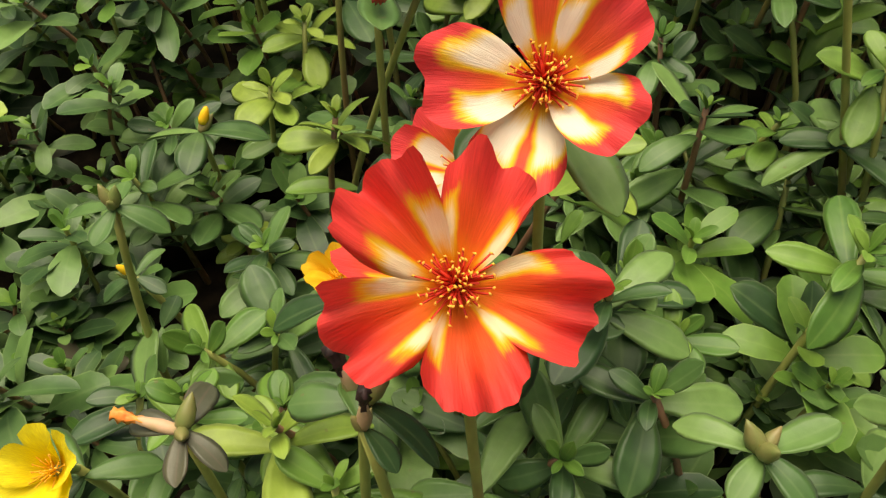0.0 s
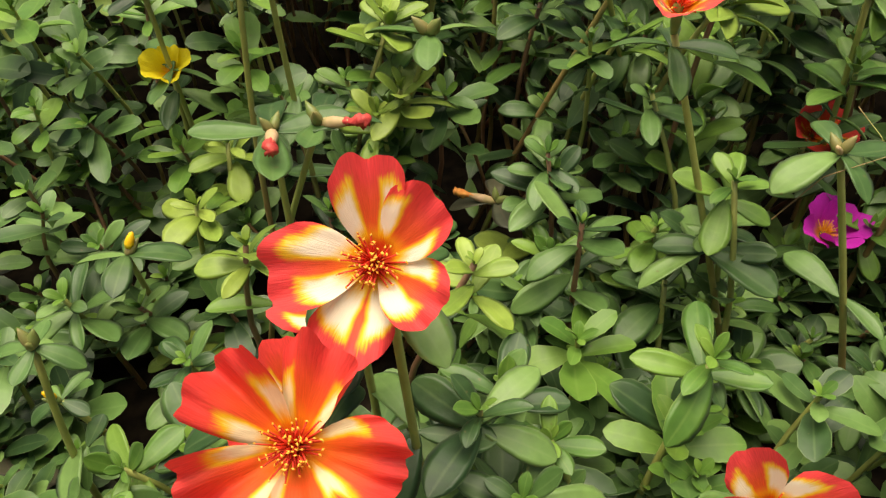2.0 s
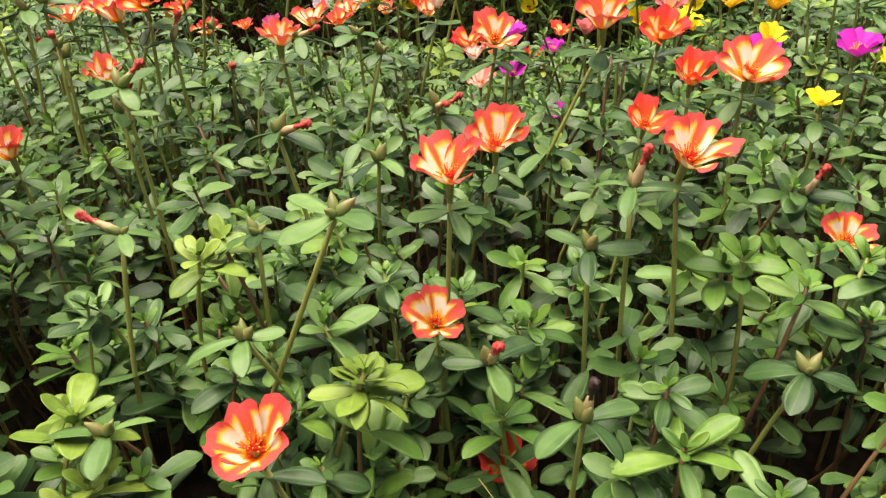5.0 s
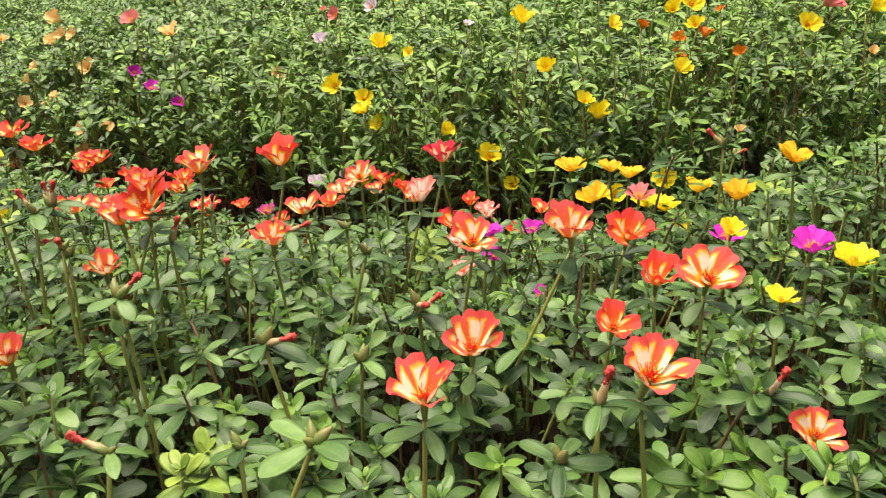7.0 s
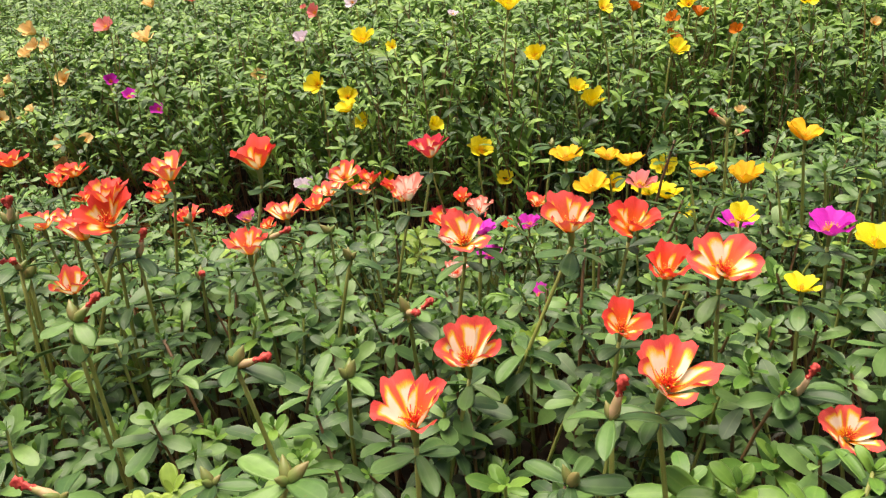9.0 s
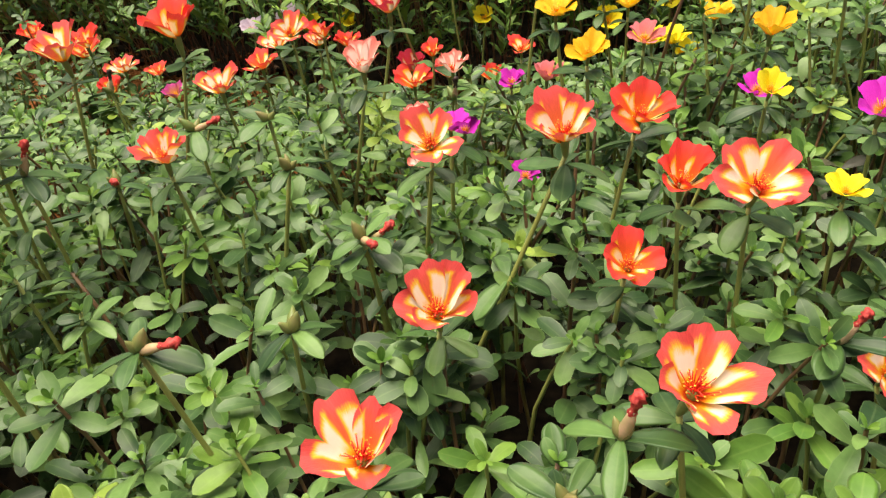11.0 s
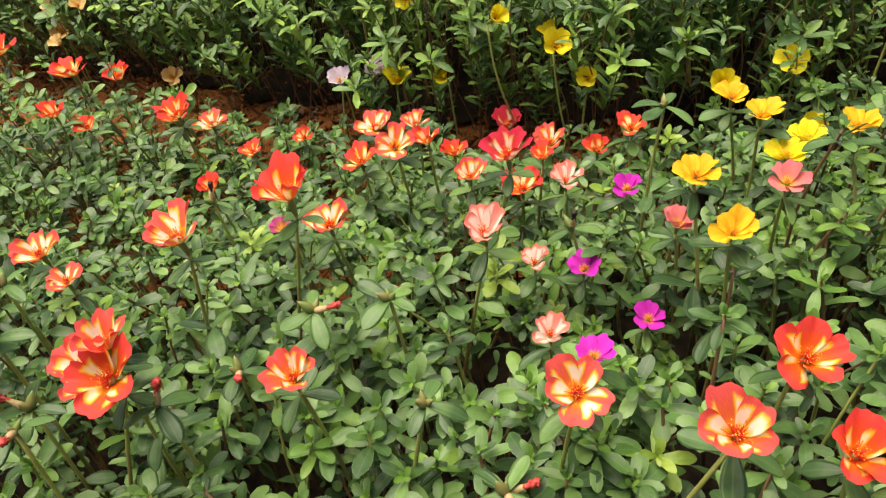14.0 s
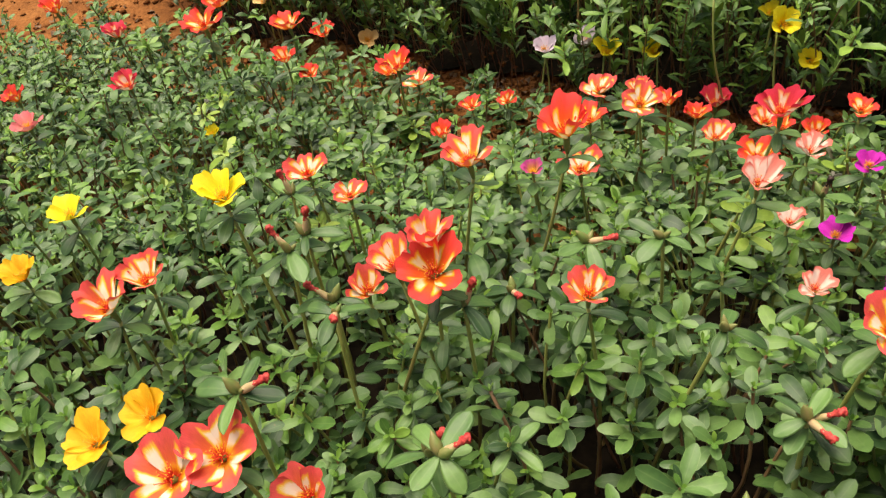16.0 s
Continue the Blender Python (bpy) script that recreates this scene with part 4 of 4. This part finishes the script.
rosette(-0.192, 0.077, 0.149, "pale", 1)
rosette(-0.007, 0.079, 0.145, "fresh", 1.1)
rosette(0.065, 0.064, 0.142, "fresh", 1.1)
rosette(-0.181, 0.259, 0.195, "mature", 1)
rosette(0.053, 0.053, 0.113, "mature", 1.1)
rosette(-0.101, -0.082, 0.109, "fresh", 0.8)
rosette(-0.106, -0.104, 0.114, "mature", 1)
rosette(-0.116, -0.073, 0.116, "mature", 1.2)
rosette(-0.053, 0.018, 0.117, "mature", 0.9)
rosette(0.062, 0.087, 0.154, "mature", 1)
rosette(-0.120, -0.090, 0.129, "mature", 1.1)
rosette(-0.130, -0.044, 0.135, "pale", 0.9)
rosette(-0.054, 0.007, 0.139, "fresh", 0.9)
rosette(-0.214, -0.128, 0.105, "fresh", 0.7)
rosette(0.096, 0.426, 0.199, "mature", 1.2)
rosette(0.162, 0.468, 0.262, "mature", 1.1)
rosette(0.176, 0.480, 0.240, "fresh", 1.0)
rosette(-0.189, -0.130, 0.105, "pale", 1)
rosette(-0.172, -0.138, 0.100, "fresh", 1)
rosette(-0.123, -0.118, 0.100, "mature", 1)
rosette(-0.139, 0.119, 0.200, "pale", 1)
rosette(-0.242, 0.286, 0.190, "mature", 1)
rosette(-0.133, 0.132, 0.200, "pale", 1)
rosette(0.094, 0.116, 0.200, "fresh", 1)
rosette(-0.225, 0.287, 0.200, "mature", 1)
rosette(0.075, 0.366, 0.220, "mature", 1)
rosette(0.162, 0.442, 0.220, "fresh", 1)
rosette(-0.072, 0.368, 0.220, "mature", 1)
rosette(-0.195, 0.288, 0.200, "mature", 1)
rosette(-0.060, 0.063, 0.180, "pale", 1)
rosette(-0.187, 0.049, 0.120, "pale", 1)


def strand(points):
    """A hair-thin dry grass stalk that lies across the leaves."""
    v, q, uv = tube([Vector(p) for p in points], 0.0002, 0.00012, 5)
    ob = mesh_object("grass_stalk", v, q, STEM, uv)
    tagged(ob, "thin pale dry grass stalk lying across the leaves", "grass", "dry grass stalks")


strand(((-0.0453, -0.0139, 0.1380), (-0.0343, -0.0088, 0.1520), (-0.0154, -0.0038, 0.1600), (0.0009, 0.0070, 0.1630)))
strand(((-0.0169, 0.0353, 0.1500), (-0.0095, 0.0268, 0.1450), (-0.0059, 0.0183, 0.1400)))

# ---- the back bed's flowers ----
far_bloom(-0.190, 0.868, 0.275, 0.028, "yellow")
far_bloom(-0.156, 0.895, 0.253, 0.027, "yellow")
far_bloom(-0.147, 0.838, 0.246, 0.029, "yellow")
far_bloom(-0.134, 0.876, 0.223, 0.027, "yellow")
far_bloom(-0.040, 0.794, 0.226, 0.025, "yellow")
far_bloom(0.008, 0.837, 0.187, 0.023, "yellow")
far_bloom(-0.105, 0.834, 0.156, 0.023, "yellow")
far_bloom(-0.129, 0.903, 0.323, 0.030, "yellow")
far_bloom(-0.091, 0.896, 0.310, 0.016, "yellow")
far_bloom(-0.143, 1.233, 0.375, 0.035, "yellow")
far_bloom(0.056, 0.791, 0.353, 0.030, "yellow")
far_bloom(0.085, 0.817, 0.295, 0.027, "yellow")
far_bloom(0.131, 0.797, 0.255, 0.025, "yellow")
far_bloom(0.151, 0.810, 0.239, 0.028, "yellow")
far_bloom(0.059, 1.306, 0.392, 0.037, "yellow")
far_bloom(0.121, 1.538, 0.420, 0.025, "yellow")
far_bloom(0.156, 1.322, 0.394, 0.027, "yellow")
far_bloom(0.193, 1.403, 0.404, 0.035, "yellow")
far_bloom(0.171, 0.844, 0.339, 0.024, "yellow")
far_bloom(0.195, 1.095, 0.367, 0.017, "yellow")
far_bloom(0.330, 1.379, 0.401, 0.033, "yellow")
far_bloom(0.363, 1.392, 0.402, 0.036, "yellow")
far_bloom(0.280, 1.078, 0.365, 0.028, "yellow")
far_bloom(0.276, 0.967, 0.351, 0.024, "yellow")
far_bloom(0.309, 0.996, 0.355, 0.036, "yellow")
far_bloom(0.280, 0.870, 0.336, 0.024, "yellow")
far_bloom(0.240, 0.775, 0.293, 0.026, "yellow")
far_bloom(0.423, 0.867, 0.331, 0.028, "yellow")
far_bloom(0.531, 0.920, 0.346, 0.032, "yellow")
far_bloom(0.042, 0.788, 0.157, 0.025, "yellow")
far_bloom(0.215, 0.870, 0.336, 0.017, "orange")
far_bloom(0.258, 0.858, 0.320, 0.019, "orange")
far_bloom(0.292, 0.862, 0.324, 0.021, "orange")
far_bloom(0.256, 0.849, 0.300, 0.019, "orange")
far_bloom(0.335, 0.851, 0.301, 0.018, "orange")
far_bloom(0.406, 1.323, 0.394, 0.027, "orange")
far_bloom(0.335, 0.947, 0.349, 0.014, "orange")
far_bloom(0.425, 1.120, 0.370, 0.018, "orange")
far_bloom(-0.164, 1.101, 0.364, 0.028, "white")
far_bloom(-0.254, 1.594, 0.413, 0.029, "white")
far_bloom(-0.174, 1.475, 0.403, 0.022, "white")
far_bloom(-0.323, 1.539, 0.402, 0.031, "white")
far_bloom(-0.242, 1.065, 0.322, 0.022, "white")
far_bloom(-0.335, 1.861, 0.440, 0.030, "white")
far_bloom(-0.010, 0.906, 0.343, 0.016, "white")
far_bloom(-0.228, 0.887, 0.144, 0.018, "white")
far_bloom(0.033, 1.547, 0.421, 0.023, "white")
far_bloom(-0.220, 1.083, 0.355, 0.026, "pink")
far_bloom(-0.255, 1.173, 0.362, 0.014, "pink")
far_bloom(-0.574, 1.574, 0.393, 0.043, "pink")
far_bloom(-0.569, 1.135, 0.357, 0.036, "pink")
far_bloom(-0.495, 1.923, 0.439, 0.032, "pink")
far_bloom(0.499, 0.984, 0.354, 0.034, "pink")
far_bloom(-0.090, 1.389, 0.397, 0.018, "pink")
far_bloom(-0.788, 2.573, 0.501, 0.042, "pink")
far_bloom(0.242, 1.557, 0.422, 0.026, "pink")
far_bloom(-0.897, 2.095, 0.437, 0.045, "magenta")
far_bloom(-0.561, 1.095, 0.280, 0.023, "magenta")
far_bloom(-0.534, 1.089, 0.254, 0.028, "magenta")
far_bloom(-0.467, 1.032, 0.239, 0.023, "magenta")
far_bloom(-1.332, 2.621, 0.477, 0.036, "magenta")
far_bloom(-1.014, 2.168, 0.440, 0.030, "magenta")
far_bloom(-0.857, 1.428, 0.359, 0.037, "peach")
far_bloom(-0.838, 1.359, 0.318, 0.033, "peach")
far_bloom(-0.733, 1.208, 0.337, 0.023, "peach")
far_bloom(-0.702, 1.192, 0.337, 0.027, "peach")
far_bloom(-0.748, 1.306, 0.273, 0.034, "peach")
far_bloom(-0.464, 1.025, 0.339, 0.036, "peach")
far_bloom(-0.681, 1.613, 0.391, 0.039, "peach")
far_bloom(-1.319, 2.486, 0.461, 0.045, "peach")
far_bloom(-0.290, 0.971, 0.281, 0.021, "peach")
far_bloom(-0.736, 1.157, 0.238, 0.022, "peach")
far_bloom(-0.755, 1.159, 0.227, 0.020, "peach")
far_bloom(-0.809, 1.183, 0.224, 0.028, "peach")
far_bloom(-0.670, 1.107, 0.190, 0.026, "peach")
far_bloom(-0.618, 1.084, 0.194, 0.025, "peach")
far_bloom(-0.806, 1.199, 0.264, 0.023, "peach")
far_bloom(-0.791, 1.205, 0.286, 0.021, "peach")
far_bloom(-0.885, 1.273, 0.329, 0.030, "peach")
far_bloom(-1.484, 2.675, 0.475, 0.043, "peach")
far_bloom(-0.675, 1.092, 0.146, 0.024, "peach")
far_bloom(-1.478, 2.314, 0.431, 0.045, "peach")
far_bloom(0.497, 0.848, 0.298, 0.014, "peach")
far_bloom(0.327, 0.807, 0.214, 0.012, "peach")
far_bloom(-0.497, 1.029, 0.104, 0.030, "peach")
far_bloom(-0.679, 1.116, 0.151, 0.030, "peach")
far_bloom(0.168, 0.769, 0.147, 0.030, "yellow")
far_bloom(0.227, 0.765, 0.164, 0.030, "yellow")
far_bloom(0.014, 0.790, 0.194, 0.030, "yellow")
far_bloom(-0.155, 0.841, 0.153, 0.030, "yellow")
far_bloom(0.231, 0.717, 0.123, 0.030, "yellow")
far_bloom(-0.226, 0.873, 0.146, 0.030, "white")
far_bloom(-0.176, 0.863, 0.158, 0.026, "white")


# ---- leaves by the thousand ----
class Heap:
    """Collects leaves and stems for one joined mesh."""

    def __init__(self):
        self.v, self.f, self.uv, self.mat, self.n = [], [], [], [], 0

    def add(self, shape, m, slot):
        v, q, uv = shape
        m = np.array(m)
        self.v.append(v @ m[:3, :3].T + m[:3, 3])
        self.f.append(q + self.n)
        self.uv.append(uv)
        self.mat.append(np.full(len(q), slot))
        self.n += len(v)

    def stem(self, line, origin, r0, r1, slot):
        v, q, uv = tube(line, r0, r1, 4)
        self.add((np.array([tuple(p) for p in v]), np.array(q[:-1]), np.array(uv)), Matrix.Translation(origin), slot)

    def done(self, name, mats):
        v, q = np.concatenate(self.v), np.concatenate(self.f)
        me = bpy.data.meshes.new(name)
        me.vertices.add(len(v))
        me.vertices.foreach_set("co", v.astype(np.float32).ravel())
        me.loops.add(q.size)
        me.loops.foreach_set("vertex_index", q.astype(np.int32).ravel())
        me.polygons.add(len(q))
        me.polygons.foreach_set("loop_start", np.arange(0, q.size, 4, dtype=np.int32))
        me.polygons.foreach_set("material_index", np.concatenate(self.mat).astype(np.int32))
        me.update(calc_edges=True)
        finish(me, mats, np.concatenate(self.uv))
        me.validate()
        return new(name, me)


BED_MATS = [LEAF["mature"], LEAF["fresh"], LEAF["pale"], LEAF["bronze"], STEM, BROWN_STEM]
SLOT = {"mature": 0, "fresh": 1, "pale": 2, "bronze": 3}


def fill_front():
    rnd = random.Random(11)
    heap = Heap()
    singles = 0
    gap = 0.0195
    heads = np.array(HEADS)
    for j in range(int(1.3 / gap)):
        for i in range(int(2.3 / gap)):
            x = -1.4 + (i + rnd.uniform(0.1, 0.9)) * gap
            y = -0.27 + (j + rnd.uniform(0.1, 0.9)) * gap
            if not -0.42 - (y + 0.1) < x < 0.27 + 0.6 * (y + 0.1):
                continue
            if y > back_edge(x) - (0.04 if x > -0.2 else 0.04 + 0.24 * min(0.6, -0.2 - x)):
                continue
            # thin out to the bare strip
            if x < 0.12 and y > 0.70 and rnd.random() < 0.8 * (y - 0.70):
                continue
            top = bed_top(x, y) + rnd.uniform(-0.055 if -0.02 < y < 0.32 else -0.034, 0.014) - (0.05 * rnd.random() ** 2 if y < 0.15 else 0.0) - 0.010 * step((0.12 - y) / 0.15)
            # hollows between the clumps
            hollow = noise.noise(Vector((x * 23, y * 23, 20)))
            top -= (0.06 if y > -0.03 else 0.03) * step((hollow - 0.10) / 0.2)
            if y < 0.45 and hollow > 0.14 and rnd.random() < 0.7:
                continue
            d2 = (heads[:, 0] - x) ** 2 + (heads[:, 1] - y) ** 2
            d2 = np.minimum(d2, (heads[:, 0] - x) ** 2 + (heads[:, 1] - 0.02 - y) ** 2)
            near = (d2 < 0.032 ** 2) & (heads[:, 2] < top + 0.03)
            if np.any(near):
                top = min(top, float(heads[near, 2].min()) - 0.03)
            height = top - land(x, y)
            if height < 0.025:
                continue
            p = rnd.random()
            tone = "pale" if p < 0.03 else "fresh" if p < 0.20 else "bronze" if p < 0.225 else "mature"
            size = rnd.uniform(0.0175, 0.0260) * (1.0 - 0.22 * step((y - 0.12) / 0.35))
            lean = (rnd.uniform(-0.02, 0.02), rnd.uniform(-0.03, 0.008))
            if singles < 150 and -0.02 < y < 0.30 and -0.22 < x < 0.22 and rnd.random() < 0.9:
                singles += 1
                leafy_shoot(x, y, height, size, tone, lean, rnd)
                continue
            origin = Vector((x, y, land(x, y) - 0.004))
            line, leaves = shoot_plan(rnd, height, size, lean, tilt=rnd.uniform(-0.1, 0.6) * step((y + 0.1) / 0.2))
            heap.stem(line, origin, 0.0014, 0.0009, 5 if rnd.random() < 0.5 else 4)
            move = Matrix.Translation(origin)
            for shape, m, level in leaves:
                heap.add(NARROW[shape] if y > 0.08 else THIN[shape], move @ m, SLOT[TONES[tone][level]])
    # the rest of the bed to both sides and behind
    for j in range(int(1.15 / 0.042)):
        for i in range(int(2.45 / 0.042)):
            x, y = -1.5 + (i + rnd.random()) * 0.042, -0.34 + (j + rnd.random()) * 0.042
            seen = -0.42 - (y + 0.1) < x < 0.27 + 0.6 * (y + 0.1) and y > -0.27
            if seen or y > back_edge(x) - (0.04 if x > -0.2 else 0.04 + 0.24 * min(0.6, -0.2 - x)) or (y > 0.68 and x < 0.1):
                continue
            height = min(0.12, bed_top(x, y) - land(x, y)) + rnd.uniform(-0.02, 0.02)
            if height < 0.02:
                continue
            origin = Vector((x, y, land(x, y) - 0.004))
            line, leaves = shoot_plan(rnd, height, rnd.uniform(0.026, 0.034), (rnd.uniform(-0.02, 0.02), rnd.uniform(-0.02, 0.02)), 3)
            heap.stem(line, origin, 0.0016, 0.001, 5)
            move = Matrix.Translation(origin)
            for shape, m, level in leaves:
                heap.add(COARSE[shape], move @ m, SLOT["fresh" if level == 2 else "mature"])
    # short young shoots that cover the soil
    for j in range(int(0.5 / 0.042)):
        for i in range(int(1.3 / 0.042)):
            x, y = -0.8 + (i + rnd.random()) * 0.042, -0.27 + (j + rnd.random()) * 0.042
            height = (bed_top(x, y) - land(x, y)) * rnd.uniform(0.25, 0.5)
            if height < 0.02 or y > 0.0 or not -0.45 - (y + 0.1) < x < 0.3 + 0.6 * (y + 0.1):
                continue
            origin = Vector((x, y, land(x, y) - 0.004))
            line, leaves = shoot_plan(rnd, height, rnd.uniform(0.016, 0.022), (rnd.uniform(-0.02, 0.02), rnd.uniform(-0.02, 0.02)), 3)
            heap.stem(line, origin, 0.0015, 0.001, 5)
            move = Matrix.Translation(origin)
            for shape, m, level in leaves:
                heap.add(THIN[shape], move @ m, SLOT["fresh" if level == 2 else "mature"])
    ob = heap.done("front_bed_foliage", BED_MATS)
    tagged(ob, "dense low carpet of fleshy grey-green portulaca leaves", "foliage", kind="stuff")


fill_front()


def fill_back():
    rnd = random.Random(12)
    heap = Heap()
    heads = np.array(BACK_HEADS)

    def row(gap, y0, y1, x0, x1, shapes, grow, nodes):
        for j in range(int((y1 - y0) / gap)):
            for i in range(int((x1 - x0) / gap)):
                x = x0 + (i + rnd.uniform(0, 1)) * gap
                d = y0 + (j + rnd.uniform(0, 1)) * gap
                y = back_edge(x) + d
                clump = noise.noise(Vector((x * 13, y * 13, 31)))
                top = back_top(x, y) + rnd.uniform(-0.05, 0.02) + 0.035 * clump
                low = land(x, y) if d < 0.2 else max(land(x, y), top - 0.16)
                ahead = (np.abs(heads[:, 0] - x) < 0.030) & (heads[:, 1] > y - 0.015) & (heads[:, 1] < y + 0.14) & (heads[:, 2] < top + 0.03)
                if np.any(ahead):
                    top = min(top, float(heads[ahead, 2].min()) - 0.03)
                if top - low < 0.03:
                    continue
                origin = Vector((x, y, low - 0.01))
                height = top - low
                # the front shoots hang out over the strip
                lean = (rnd.uniform(-0.03, 0.03), rnd.uniform(-0.11, 0.0) if d < 0.12 else rnd.uniform(-0.03, 0.03))
                line, leaves = shoot_plan(rnd, height, (rnd.uniform(0.019, 0.028) if d < 0.3 else rnd.uniform(0.020, 0.030)) * grow * (0.85 if x < -0.42 and d < 0.4 else 1.0), lean, nodes, 0.42 if d < 0.2 else 0.1, (0.35, 1.25), rnd.uniform(0.0, 0.5))
                heap.stem(line, origin, 0.0009 * grow, 0.0007, 4)
                move = Matrix.Translation(origin)
                # shade on the bed's front face put into colour: more dark leaves there
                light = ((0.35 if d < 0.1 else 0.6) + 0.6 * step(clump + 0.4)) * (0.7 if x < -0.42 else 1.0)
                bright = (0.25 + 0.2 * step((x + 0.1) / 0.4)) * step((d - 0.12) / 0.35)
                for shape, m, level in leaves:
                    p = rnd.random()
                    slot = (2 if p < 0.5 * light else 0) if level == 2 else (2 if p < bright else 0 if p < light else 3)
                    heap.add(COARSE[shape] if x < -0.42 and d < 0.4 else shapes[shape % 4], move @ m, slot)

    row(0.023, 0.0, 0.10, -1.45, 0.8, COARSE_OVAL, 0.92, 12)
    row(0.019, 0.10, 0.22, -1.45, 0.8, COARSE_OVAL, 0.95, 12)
    row(0.025, 0.22, 0.75, -1.7, 1.1, COARSE_SLIM, 1.0, 9)
    row(0.040, 0.0, 0.25, 0.8, 1.6, COARSE_SLIM, 1.6, 6)
    row(0.050, 0.25, 0.75, 1.1, 1.8, COARSE_SLIM, 1.6, 5)
    row(0.045, 0.75, 2.3, -2.6, 1.9, COARSE_SLIM, 1.4, 6)
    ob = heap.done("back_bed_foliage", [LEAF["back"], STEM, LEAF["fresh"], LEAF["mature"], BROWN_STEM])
    tagged(ob, "tall dense bank of narrow green portulaca leaves", "foliage", kind="stuff")


fill_back()
